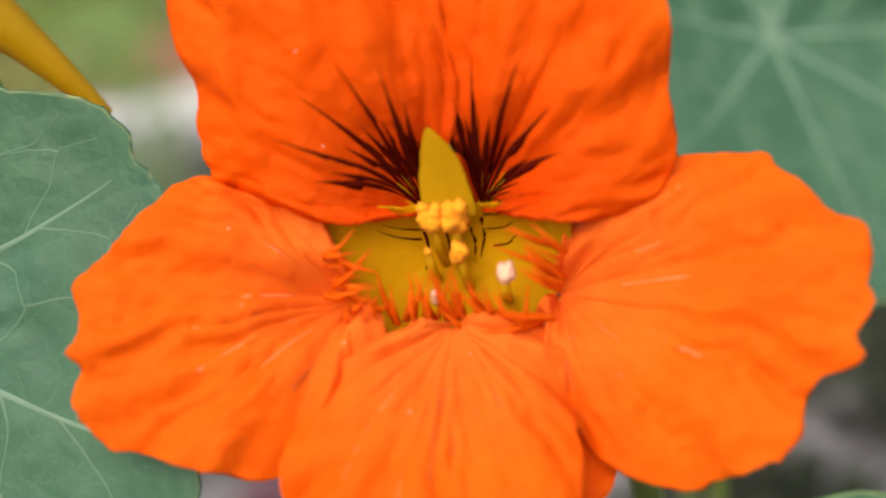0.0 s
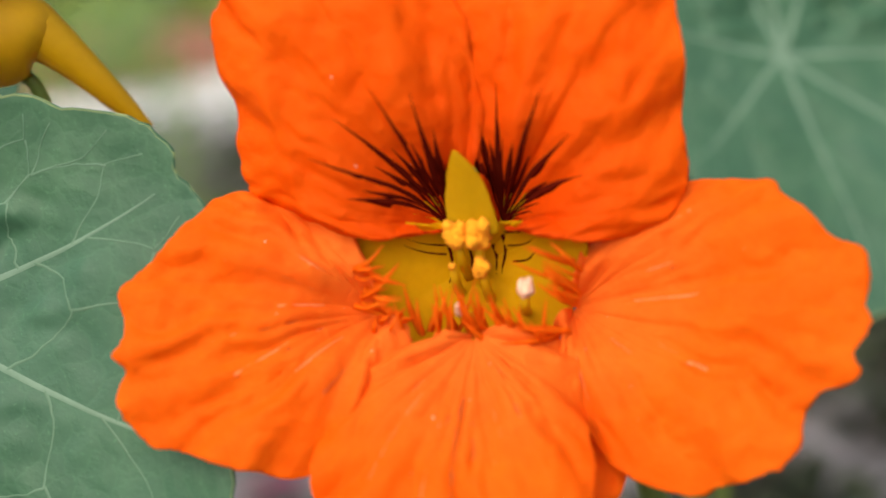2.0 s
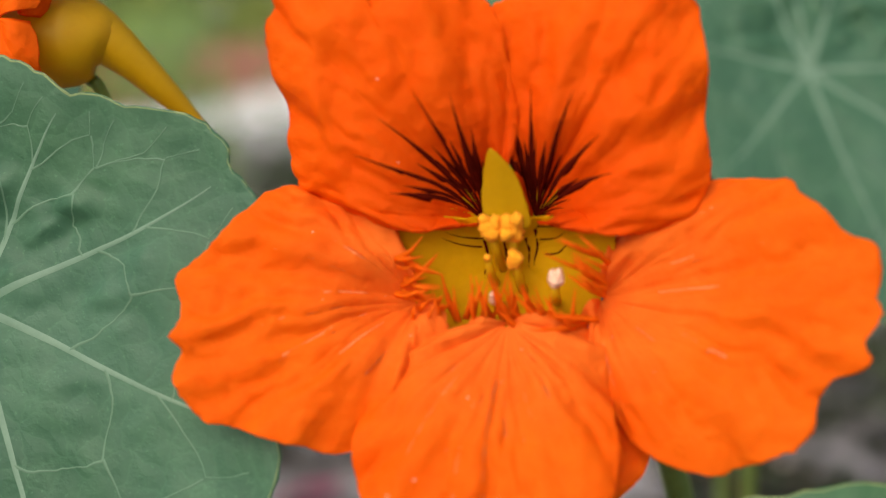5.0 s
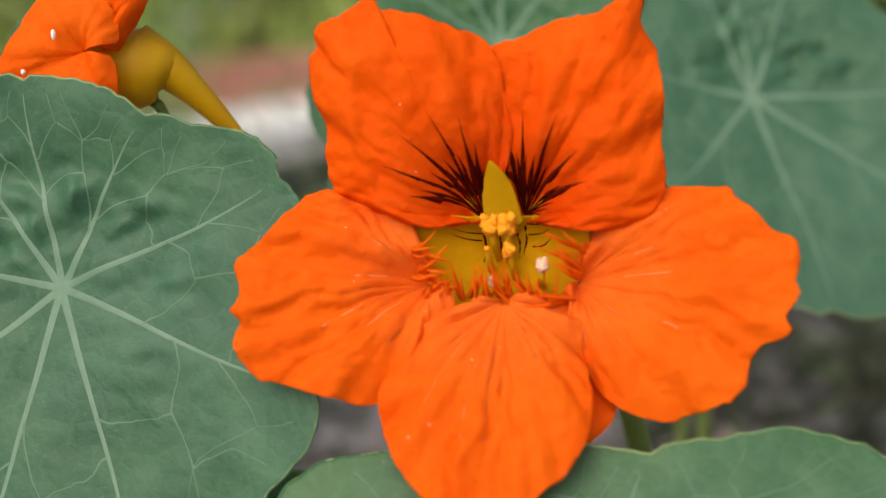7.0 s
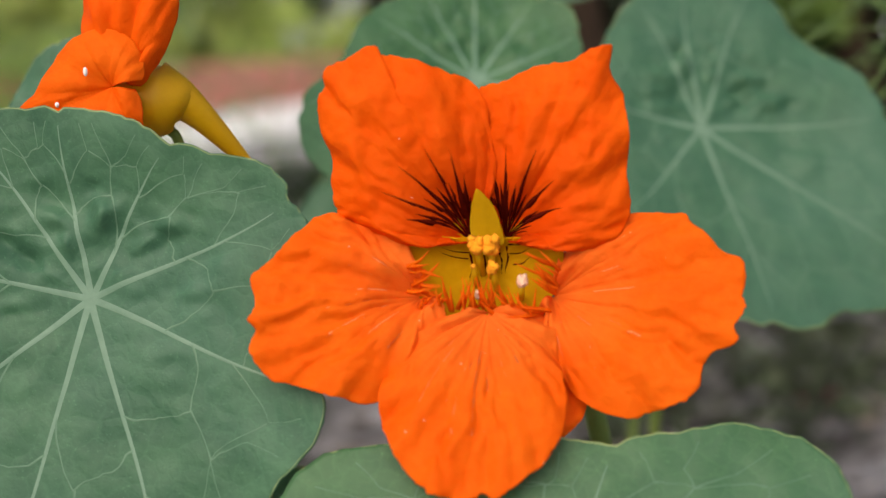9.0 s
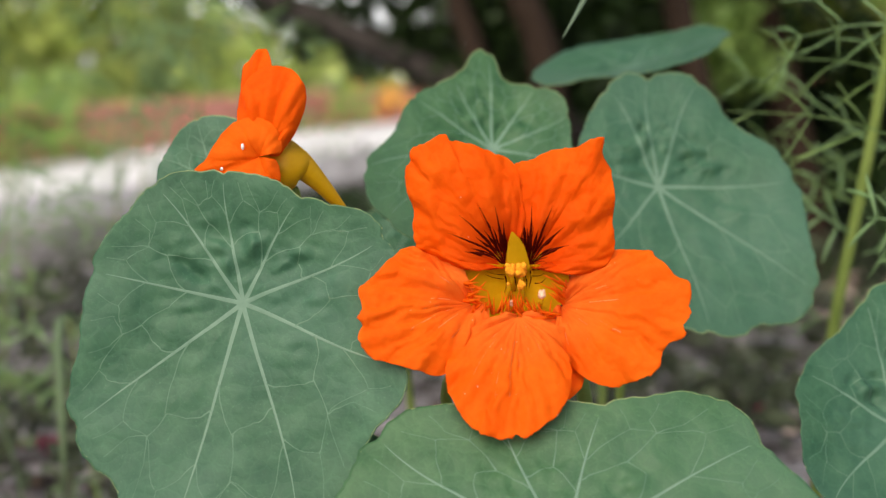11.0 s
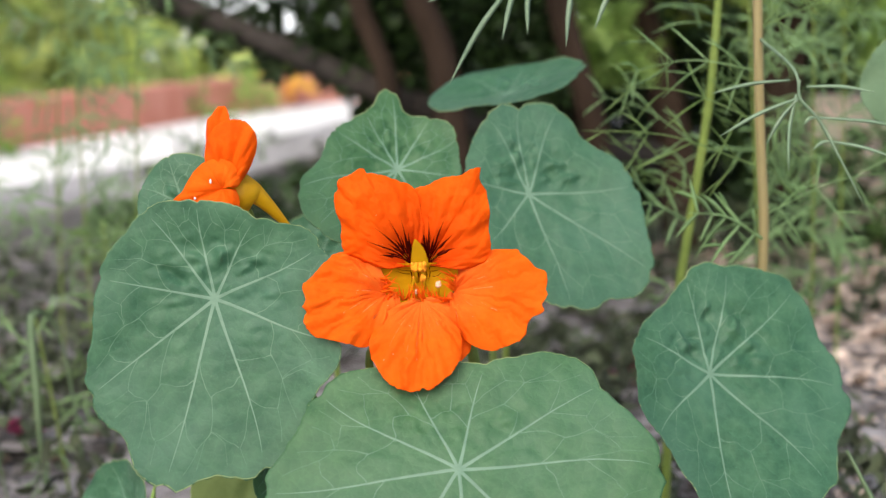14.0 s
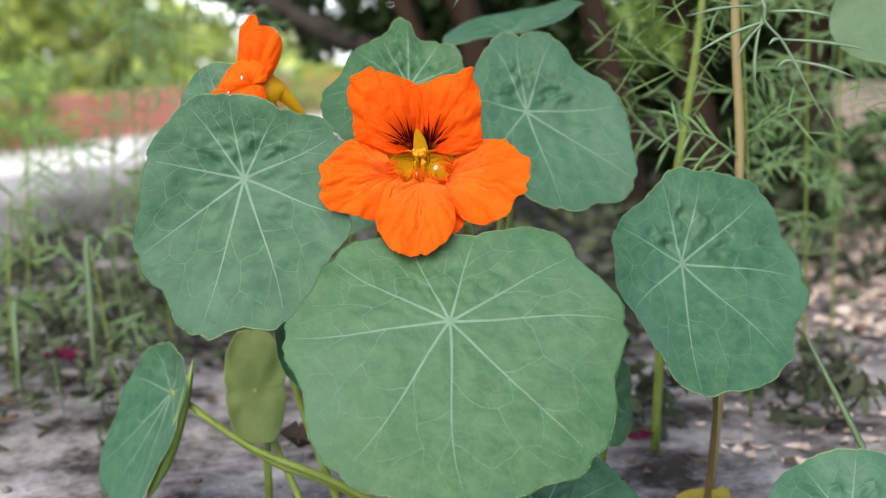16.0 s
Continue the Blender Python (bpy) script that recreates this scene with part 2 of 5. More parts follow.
def sheet(grid, thick, normals=None):
    """A closed sheet from a grid of points [rows][columns]: the back lies thick behind the front."""
    g = np.asarray(grid, float)
    r, c, _ = g.shape
    du, dv = np.gradient(g, axis=1), np.gradient(g, axis=0)
    nrm = np.cross(du, dv)
    nrm /= np.linalg.norm(nrm, axis=2, keepdims=True) + 1e-9
    back = g - nrm * thick
    verts = np.concatenate([g.reshape(-1, 3), back.reshape(-1, 3)]).tolist()
    faces, n = [], r * c
    for i in range(r - 1):
        for j in range(c - 1):
            a, b, d, e = i * c + j, i * c + j + 1, (i + 1) * c + j + 1, (i + 1) * c + j
            faces.append((a, b, d, e))
            faces.append((n + a, n + e, n + d, n + b))
    ring = [j for j in range(c)] + [i * c + c - 1 for i in range(1, r)] + [(r - 1) * c + j for j in range(c - 2, -1, -1)] + [i * c for i in range(r - 2, 0, -1)]
    for k in range(len(ring)):
        a, b = ring[k], ring[(k + 1) % len(ring)]
        faces.append((b, a, n + a, n + b))
    return verts, faces


def smooth_line(points, steps):
    """Points along a Catmull-Rom line through the given ones."""
    p = [np.asarray(q, float) for q in points]
    p = [2 * p[0] - p[1]] + p + [2 * p[-1] - p[-2]]
    out = []
    for i in range(1, len(p) - 2):
        for k in range(steps):
            t = k / steps
            a, b, c, d = p[i - 1], p[i], p[i + 1], p[i + 2]
            out.append(0.5 * (2 * b + (c - a) * t + (2 * a - 5 * b + 4 * c - d) * t * t + (3 * b - a - 3 * c + d) * t ** 3))
    out.append(p[-2])
    return out


def tube(points, radii, sides=8, steps=6):
    """A round stem through the points, its radius going over from one to the next."""
    line = smooth_line(points, steps)
    rad = np.interp(np.linspace(0, 1, len(line)), np.linspace(0, 1, len(radii)), radii)
    verts, faces, side = [], [], np.array([0.31, 0.2, 0.93])
    for i, q in enumerate(line):
        way = line[min(i + 1, len(line) - 1)] - line[max(i - 1, 0)]
        way = way / (np.linalg.norm(way) + 1e-9)
        u = np.cross(way, side)
        u /= np.linalg.norm(u) + 1e-9
        side = np.cross(u, way)
        for k in range(sides):
            a = 2 * math.pi * k / sides
            verts.append((q + rad[i] * (math.cos(a) * u + math.sin(a) * side)).tolist())
    for i in range(len(line) - 1):
        for k in range(sides):
            a, b = i * sides + k, i * sides + (k + 1) % sides
            faces.append((a, b, b + sides, a + sides))
    faces.append(tuple(range(sides - 1, -1, -1)))
    faces.append(tuple(range((len(line) - 1) * sides, len(line) * sides)))
    return verts, faces


def ribbon(line, widths, normal, crown=0.3):
    """A tapered strip with a raised middle along a line of points."""
    line = [np.asarray(q, float) for q in line]
    w = np.interp(np.linspace(0, 1, len(line)), np.linspace(0, 1, len(widths)), widths)
    verts, faces = [], []
    for i, q in enumerate(line):
        nrm = np.asarray(normal(i) if callable(normal) else normal, float)
        way = line[min(i + 1, len(line) - 1)] - line[max(i - 1, 0)]
        s = np.cross(nrm, way)
        s /= np.linalg.norm(s) + 1e-9
        verts += [(q + s * w[i] / 2).tolist(), (q + nrm * w[i] * crown / 2).tolist(), (q - s * w[i] / 2).tolist(), (q - nrm * w[i] * crown / 2).tolist()]
    for i in range(len(line) - 1):
        for k in range(4):
            a, b = 4 * i + k, 4 * i + (k + 1) % 4
            faces.append((a, a + 4, b + 4, b))
    faces.append((0, 1, 2, 3))
    return verts, faces


def lump(centre, size, seed, rings=7, sides=10, rough=0.25):
    """A lumpy round body."""
    rng, verts, faces = random.Random(seed), [], []
    for i in range(rings + 1):
        a = math.pi * i / rings
        for k in range(sides):
            b = 2 * math.pi * k / sides
            d = 1 + rng.uniform(-rough, rough)
            verts.append([centre[0] + size[0] * d * math.sin(a) * math.cos(b), centre[1] + size[1] * d * math.sin(a) * math.sin(b), centre[2] + size[2] * d * math.cos(a)])
    for i in range(rings):
        for k in range(sides):
            a, b = i * sides + k, i * sides + (k + 1) % sides
            faces.append((a, a + sides, b + sides, b))
    return verts, faces


def wave(x, y, z=0.0):
    return noise.noise(Vector((x, y, z)))


def basis(n):
    n = np.asarray(n, float) / np.linalg.norm(n)
    up = np.array([0, 0, 1.0]) - n[2] * n
    up /= np.linalg.norm(up)
    return np.cross(up, n), up, n


def round_outline(spokes):
    """The radius over the angle (degrees), smooth and closed, through a leaf's lobes."""
    s = sorted(spokes)
    ang = np.array([s[-1][0] - 360] + [a for a, _ in s] + [s[0][0] + 360, s[1][0] + 360])
    rad = np.array([s[-1][1]] + [r for _, r in s] + [s[0][1], s[1][1]])
    fine = np.arange(-30, 391, 1.0)
    r = np.interp(fine, ang, rad)
    r = np.convolve(np.pad(r, 3, mode="edge"), [0.04, 0.12, 0.2, 0.28, 0.2, 0.12, 0.04], mode="valid")
    r = r * (1 + np.array([0.014 * wave(q * 0.16, rad[0] * 7, 3.0) + 0.011 * wave(q * 0.42, rad[1] * 5, 1.0) + 0.006 * wave(q * 0.9, rad[1] * 5, 6.0) for q in fine % 360]))
    return lambda a: float(np.interp(a % 360, fine, r))


def leaf(hub, n, spokes, veins, seed, label, stalk=None, cup=0.4, pucker=0.36, mat=None, vein_mat=None, curl=0.0, name="nasturtium_leaf", wide=0.09, stalk_r=0.13):
    """A shield-shaped leaf: blade, a network of veins, a thin rim and its stalk."""
    e1, e2, nn = basis(n)
    hub = np.asarray(hub, float)
    va = sorted(v % 360 for v in veins)
    shape = round_outline(spokes)
    rng = random.Random(seed)

    def radius(a):
        """The outline, with a shallow nick where each main vein runs out."""
        near = min(abs((a - v + 180) % 360 - 180) for v in va)
        return shape(a) * (1 - 0.026 * math.exp(-(near / 2.2) ** 2) + 0.006 * wave(a * 0.24, seed, 1.7) + 0.004 * wave(a * 0.7, seed, 5.2))

    def lift(a, rho):
        r = radius(a) * rho
        x, y = r * math.cos(math.radians(a)), r * math.sin(math.radians(a))
        near = min(abs((a - v + 180) % 360 - 180) for v in va)
        groove = math.exp(-(math.radians(near) * r / 0.3) ** 2) if r > 0.01 else 1.0
        window = max(0.0, 1 - ((rho - 0.32) / 0.34) ** 2)
        upper = (0.5 + 0.5 * math.sin(math.radians(a))) ** 2
        h = cup * (rho ** 1.2) * radius(a) / 4 - curl * rho ** 2 * 2
        h += 0.10 * wave(math.cos(math.radians(a)) * 1.6 * rho + seed, math.sin(math.radians(a)) * 1.6 * rho, seed) * rho * 2
        h += pucker * (0.12 + upper) * window * (1 - 0.85 * groove) * (wave(x * 1.9 + seed, y * 2.6, 3.1) + 0.5 * wave(x * 3.6 + seed, y * 4.6, 7.7))
        h += 0.03 * wave(x * 2.2, y * 2.2, seed * 1.7)
        h += 0.035 * (1 - groove) * min(1.0, 3 * rho) * max(0.15, 1 - rho)
        return h

    def at(a, rho, over=0.0):
        r = radius(a) * rho
        return hub + r * math.cos(math.radians(a)) * e1 + r * math.sin(math.radians(a)) * e2 + (lift(a, rho) + over) * nn

    top = thing(name, (hub[0], hub[1], hub[2]), label, "leaf", "nasturtium leaves")
    rings, sides = (64, 240) if min(r for _, r in spokes) > 1.55 else (36, 140)
    verts = [at(0, 0).tolist()]
    for i in range(1, rings + 1):
        verts += [at(360 * k / sides, i / rings).tolist() for k in range(sides)]
    n1 = len(verts)
    verts += (np.array(verts) - nn * 0.025).tolist()
    faces = []
    for k in range(sides):
        b = (k + 1) % sides
        faces += [(0, 1 + k, 1 + b), (n1, n1 + 1 + b, n1 + 1 + k)]
        for i in range(rings - 1):
            p, q = 1 + i * sides + k, 1 + i * sides + b
            faces += [(p, p + sides, q + sides, q), (n1 + p, n1 + q, n1 + q + sides, n1 + p + sides)]
        p, q = 1 + (rings - 1) * sides + k, 1 + (rings - 1) * sides + b
        faces.append((p, n1 + p, n1 + q, q))
    blade = part("blade", (verts, faces), mat or LEAF, top)
    blade.data.materials.append(UNDER)
    blade.data.polygons.foreach_set("material_index", [1 if min(f) >= n1 else 0 for f in faces])
    strips = []

    def vein(path, w0, w1):
        """A tapered strip that follows the blade, its middle a little proud."""
        flat = np.array([[radius(p) * min(q, 0.985) * math.cos(math.radians(p)), radius(p) * min(q, 0.985) * math.sin(math.radians(p))] for p, q in path])
        way = np.gradient(flat, axis=0)
        way /= np.linalg.norm(way, axis=1, keepdims=True) + 1e-9
        side = np.stack([-way[:, 1], way[:, 0]], 1)
        wide_here = np.interp(np.linspace(0, 1, len(flat)), [0, 0.3, 0.7, 1], [w0, w0 * 0.66, w0 * 0.38, w1])
        verts, faces = [], []
        for k, q in enumerate(flat):
            for s, over in ((-0.5, 0.002), (0, 0.007), (0.5, 0.002)):
                x, y = q + side[k] * wide_here[k] * s
                ang = math.degrees(math.atan2(y, x))
                verts.append(at(ang, math.hypot(x, y) / radius(ang), over).tolist())
            if k:
                faces += [(3 * k - 3, 3 * k - 2, 3 * k + 1, 3 * k), (3 * k - 2, 3 * k - 1, 3 * k + 2, 3 * k + 1)]
        strips.append((verts, [tuple(reversed(f)) for f in faces]))

    count = len(va)
    sways = [rng.uniform(-5, 5) for _ in va]
    for i, a in enumerate(va):
        gap_on = (va[(i + 1) % count] - a) % 360
        sway, next_sway = sways[i], sways[(i + 1) % count]
        end = rng.uniform(0.9, 0.97)
        strips.clear()
        vein([(a + sway * math.sin(r * 3), r) for r in np.linspace(0.0, end, 44)], wide, 0.010)
        main = part("vein", merged(strips), vein_mat or VEIN, top, "pale green main vein")
        strips.clear()
        if gap_on > 18:
            jig = lambda s: rng.uniform(-s, s)
            here = lambda r: (a + sway * math.sin(r * 3), r)
            there = lambda r: (a + gap_on + next_sway * math.sin(r * 3), r)
            n1 = (a + gap_on * (0.5 + jig(0.07)), 0.58 + jig(0.05))
            n2 = (a + gap_on * (0.5 + jig(0.09)), 0.74 + jig(0.04))
            side_a, side_b = (a + gap_on * (0.24 + jig(0.04)), 0.80 + jig(0.04)), (a + gap_on * (0.76 + jig(0.04)), 0.80 + jig(0.04))
            ways = [[here(0.36 + jig(0.06)), (a + gap_on * 0.30, 0.47 + jig(0.03)), n1], [there(0.44 + jig(0.06)), (a + gap_on * 0.74, 0.53 + jig(0.03)), n1], [n1, n2]]
            ways += [[n2, (a + gap_on * 0.38, 0.80), (a + gap_on * (0.33 + jig(0.05)), 0.93)], [n2, (a + gap_on * 0.62, 0.81), (a + gap_on * (0.66 + jig(0.05)), 0.93)]]
            ways += [[here(0.62 + jig(0.05)), side_a, (a + gap_on * 0.16, 0.92)], [there(0.64 + jig(0.05)), side_b, (a + gap_on * 0.85, 0.92)], [side_a, n2], [side_b, n2]]
            for k, way in enumerate(ways):
                line = [(p[0], p[1]) for q, p2 in zip(way, way[1:]) for p in [(q[0] + (p2[0] - q[0]) * t, q[1] + (p2[1] - q[1]) * t) for t in np.linspace(0, 1, 9)[:-1]]] + [way[-1]]
                line = [(p[0] + 0.6 * math.sin(17 * p[1] + seed + k) * min(1, 3 * j / len(line)), p[1]) for j, p in enumerate(line)]
                vein(line, wide * (0.34 if k < 3 else 0.23), 0.012 if k > 2 else 0.024)
        if strips:
            part("vein_branch", merged(strips), vein_mat or VEIN_FINE, main, "faint branching side vein")
    disc = [at(0, 0, 0.012).tolist()] + [at(30 * k, 0.10 / max(radius(30 * k), 0.3), 0.006).tolist() for k in range(12)]
    part("vein_hub", (disc, [(0, 1 + k, 1 + (k + 1) % 12) for k in range(12)]), vein_mat or VEIN, top, "pale spot where the veins meet")
    edge = [at(2.0 * k, 0.995, -0.012) for k in range(181)]
    part("rim", tube(edge, [0.012, 0.018, 0.010, 0.017, 0.012], 5, 1), RIM, top, "thin yellowish leaf rim")
    if stalk:
        part("stalk", tube([hub - nn * 0.05] + [np.array(p) for p in stalk], [stalk_r, stalk_r * 0.9, stalk_r * 1.1], 8), STALK, top)
    return top


def petal(name, hub, spokes, lift, parent, mat, seed, frame_n=(0, -1, 0.25), crumple=0.09, nr=64, na=132, ridges=9, label=""):
    """A fan of petal from its claw: radius over angle (degrees, going one way), lifted towards the viewer by lift(angle, rho)."""
    e1, e2, nn = basis(frame_n)
    hub = np.asarray(hub, float)
    ang = np.array([a for a, _ in spokes], float)
    rad = np.array([r for _, r in spokes], float)
    fine = np.linspace(0, 1, na)
    line = np.array(smooth_line(list(zip(ang, rad)), 12))
    src = np.linspace(0, 1, len(line))
    a_line, r_line = np.interp(fine, src, line[:, 0]), np.interp(fine, src, line[:, 1])

    r_line = r_line * (1 + np.array([0.016 * wave(q * 0.22, seed, 1.1) + 0.010 * wave(q * 0.7, seed, 2.1) for q in a_line]))

    def height(a, r, k):
        rho = r / max(k, 0.05)
        h = lift(a, rho)
        h += crumple * rho * wave(a * ridges / 150 + seed, r * 0.7, seed) * 1.3
        h += crumple * 0.5 * rho * wave(a * ridges / 60 + seed, r * 1.6, seed + 5)
        x, y = r * math.cos(math.radians(a)), r * math.sin(math.radians(a))
        h += crumple * (0.25 * wave(x * 1.6 + seed, y * 1.6, 2.2) + 0.06 * wave(x * 5 + seed, y * 5, 2.9)) * min(1, 2 * rho)
        h += crumple * 1.3 * rho * (0.3 - abs(wave(a * 0.055 + 0.5 * wave(r * 1.7, a * 0.02, seed) + seed, r * 0.45, 8.0)))
        h += crumple * 0.42 * rho * (0.26 - abs(wave(a * 0.26 + 0.9 * wave(r * 2.1, a * 0.05, seed + 9) + seed, r * 1.3, 6.0)))
        h += crumple * 1.2 * rho * (0.3 - abs(wave(a * 0.12 + 0.8 * wave(r * 2.4, a * 0.03, seed + 3) + seed, r * 1.1, 3.0)))
        h += crumple * 0.35 * min(1, 2 * rho) * (0.25 - abs(wave(x * 2.6 + seed, y * 2.6, 5.5)))
        h += crumple * 0.40 * min(1, 2 * rho) * (0.25 - abs(wave(x * 5.2 + seed, y * 6.0, 2.5)))
        h += crumple * 0.10 * wave(x * 11, y * 11 + seed, 6.6) * min(1, 2.5 * rho)
        h += 0.05 * max(0, rho - 0.75) * wave(a / 5 + seed, 0.3, 9.1) * 4
        return h

    def spot(a, r, over=0.0):
        order = np.argsort(a_line)
        k = float(np.interp(a, a_line[order], r_line[order]))
        return hub + r * math.cos(math.radians(a)) * e1 + r * math.sin(math.radians(a)) * e2 + (height(a, r, k) + over) * nn

    grid = []
    for i in range(nr + 1):
        rho = 0.02 + 0.98 * i / nr
        grid.append([hub + rho * k * math.cos(math.radians(a)) * e1 + rho * k * math.sin(math.radians(a)) * e2 + height(a, rho * k, k) * nn for a, k in zip(a_line, r_line)])
    grid = np.array(grid)
    if np.mean(np.diff(a_line)) < 0:
        grid = grid[:, ::-1]
    ob = part(name, sheet(grid, 0.018), mat, parent, label)
    return ob, spot, (hub, e1, e2, nn)

# ---- ground and setting ----
GX = sorted(set([-30000, -6000, -1500, -600, -300, -200] + [round(-150 + 2.5 * i, 2) for i in range(121)] + [200, 300, 600, 1500, 6000, 30000]))
GY = sorted(set([-30000, -3000, -600, -200, -100] + [-70 + 2.0 * i for i in range(101)] + [140, 160, 200, 300, 450, 600, 1500, 6000, 30000]))


def ground_height(x, y):
    if abs(x) > 180 or abs(y) > 180:
        return 0.0
    return 0.55 * wave(x * 0.05, y * 0.05, 1.3) + 0.35 * wave(x * 0.21, y * 0.21, 4.1) + 0.18 * wave(x * 0.6, y * 0.6, 8.8)


solo("ground", ([(x, y, ground_height(x, y)) for y in GY for x in GX], [(j * len(GX) + i, j * len(GX) + i + 1, (j + 1) * len(GX) + i + 1, (j + 1) * len(GX) + i) for j in range(len(GY) - 1) for i in range(len(GX) - 1)]),
     SOIL, "sandy grey-brown garden soil strewn with dry debris", "soil", kind="structure")


def strip_block(line, width, z0, z1, bevel=0.6):
    """A long low block along a line on the ground, its far side width behind, with softened upper edges."""
    verts, faces = [], []
    pts = [np.array([*p, 0.0]) for p in line]
    for i, p in enumerate(pts):
        way = pts[min(i + 1, len(pts) - 1)] - pts[max(i - 1, 0)]
        way /= np.linalg.norm(way)
        off = np.array([-way[1], way[0], 0])
        for d, z in ((0, z0), (0, z1 - bevel), (bevel * 0.3, z1 - bevel * 0.3), (bevel, z1), (width - bevel, z1), (width, z1 - bevel), (width, z0)):
            q = p + off * d
            verts.append((q[0], q[1], z))
    for i in range(len(pts) - 1):
        for k in range(6):
            a = i * 7 + k
            faces.append((a, a + 7, a + 8, a + 1))
    faces += [(0, 1, 2, 3, 4, 5, 6), tuple(len(verts) - 7 + k for k in (6, 5, 4, 3, 2, 1, 0))]
    return verts, faces


KERB_LINE = [(-300, -110), (-220, -58), (-143, 0), (-85, 46), (-37, 86), (-15, 126), (1, 171), (25, 237), (78, 306), (150, 372), (240, 430)]
kerb = thing("kerb", (-50, 108, 0), "grey kerbstones along the garden bed", "kerb", kind="structure")
fine_kerb = smooth_line([(*p, 0) for p in KERB_LINE], 3)
for i in range(len(fine_kerb) - 1):
    a, b = fine_kerb[i], fine_kerb[i + 1]
    part("kerbstone", strip_block([tuple((a + (b - a) * 0.004)[:2]), tuple((b - (b - a) * 0.004)[:2])], 19, -1.0, 3.9 + 0.3 * wave(i * 1.7, 0.2), 0.9), KERB, kerb, smooth=False)
path_line = [(q[0] - 15.1, q[1] + 12.2) for q in fine_kerb]
solo("path", strip_block(path_line, 46, -1.0, 3.2, 0.2), CONCRETE, "pale sunlit concrete path behind the kerb", "path", kind="structure", smooth=False)
border = thing("brick_border", (-110, 170, 0), "low terracotta brick border beyond the path", "wall", kind="structure")
brick_line = smooth_line([(q[0] - 45.4, q[1] + 39.8, 0) for q in fine_kerb[::2]], 2)
for i in range(len(brick_line) - 1):
    a, b = brick_line[i], brick_line[i + 1]
    for row in range(3):
        part("brick", strip_block([tuple((a + (b - a) * 0.015)[:2]), tuple((b - (b - a) * 0.015)[:2])], 9, 3.2 + row * 2.5, 5.68 + row * 2.5, 0.08), TERRACOTTA, border, smooth=False)

# ---- the open flower ----
flower = thing("nasturtium_flower", (0.16, 2.6, 12.7), "wide open orange nasturtium flower with maroon streaks and a yellow throat", "flower", "nasturtium flowers")
cam.data.dof.focus_object = flower


def ease(x, a, b):
    t = min(1.0, max(0.0, (x - a) / (b - a)))
    return t * t * (3 - 2 * t)


def fold(v, width):
    return math.exp(-(v / width) ** 2)


def lift_ul(a, rho):
    crease = 0.06 * ease(a, 98, 112) * fold(rho - (0.86 - 0.0022 * (a - 95)), 0.06)
    crease += rho * (0.05 * fold(a - (152 - 25 * rho), 6) - 0.05 * fold(a - (128 + 10 * rho), 5.5) + 0.05 * fold(a - (112 - 8 * rho), 5) + 0.05 * fold(a - (168 - 12 * rho), 5.5))
    side = 0.04 + 0.06 * ease(a, 86, 128) - 0.14 * ease(a, 140, 185)
    return -0.30 * (1 - ease(rho, 0, 0.5)) + side * rho ** 1.2 + 0.26 * ease(a, 78, 106) * math.sin(math.pi * rho ** 1.2) + crease


def lift_ur(a, rho):
    a = a - 360 if a > 200 else a
    crease = rho * (0.05 * fold(a - (52 - 10 * rho), 5.5) - 0.05 * fold(a - (36 + 15 * rho), 6) + 0.06 * fold(a - (20 + 10 * rho), 6) + 0.05 * fold(a - (78 - 8 * rho), 5.5))
    side = 0.05 - 0.12 * ease(a, 55, 98) + 0.10 * ease(a, 20, -12)
    return -0.30 * (1 - ease(rho, 0, 0.5)) + side * rho ** 1.2 + 0.24 * ease(a, 104, 74) * math.sin(math.pi * rho ** 1.2) + crease


def lift_l(a, rho):
    ridge = rho * (0.09 * fold(a - (152 + 6 * rho), 7) - 0.05 * fold(a - 166, 5) + 0.06 * fold(a - (182 + 8 * rho), 7) - 0.05 * fold(a - 204, 7) + 0.06 * fold(a - 222, 8))
    return -0.28 * (1 - ease(rho, 0, 0.4)) + 0.10 * math.sin(math.pi * rho) + ridge


def lift_r(a, rho):
    a = a - 360 if a > 200 else a
    ridge = rho * (0.06 * fold(a - (24 - 4 * rho), 6) - 0.05 * fold(a - 10, 5) + 0.06 * fold(a + 4 + 6 * rho, 6) - 0.05 * fold(a + 24, 6) + 0.06 * fold(a + 44, 8))
    return -0.20 * (1 - ease(rho, 0, 0.4)) + 0.10 * math.sin(math.pi * rho) + ridge


def lift_m(a, rho):
    ridge = rho * (0.04 * fold(a - 256, 5) - 0.04 * fold(a - 268, 4) + 0.05 * fold(a - 284, 6) + 0.04 * fold(a - 238, 6))
    return 0.14 * math.sin(math.pi * rho) - 0.15 * ease(a, 300, 330) * rho + ridge


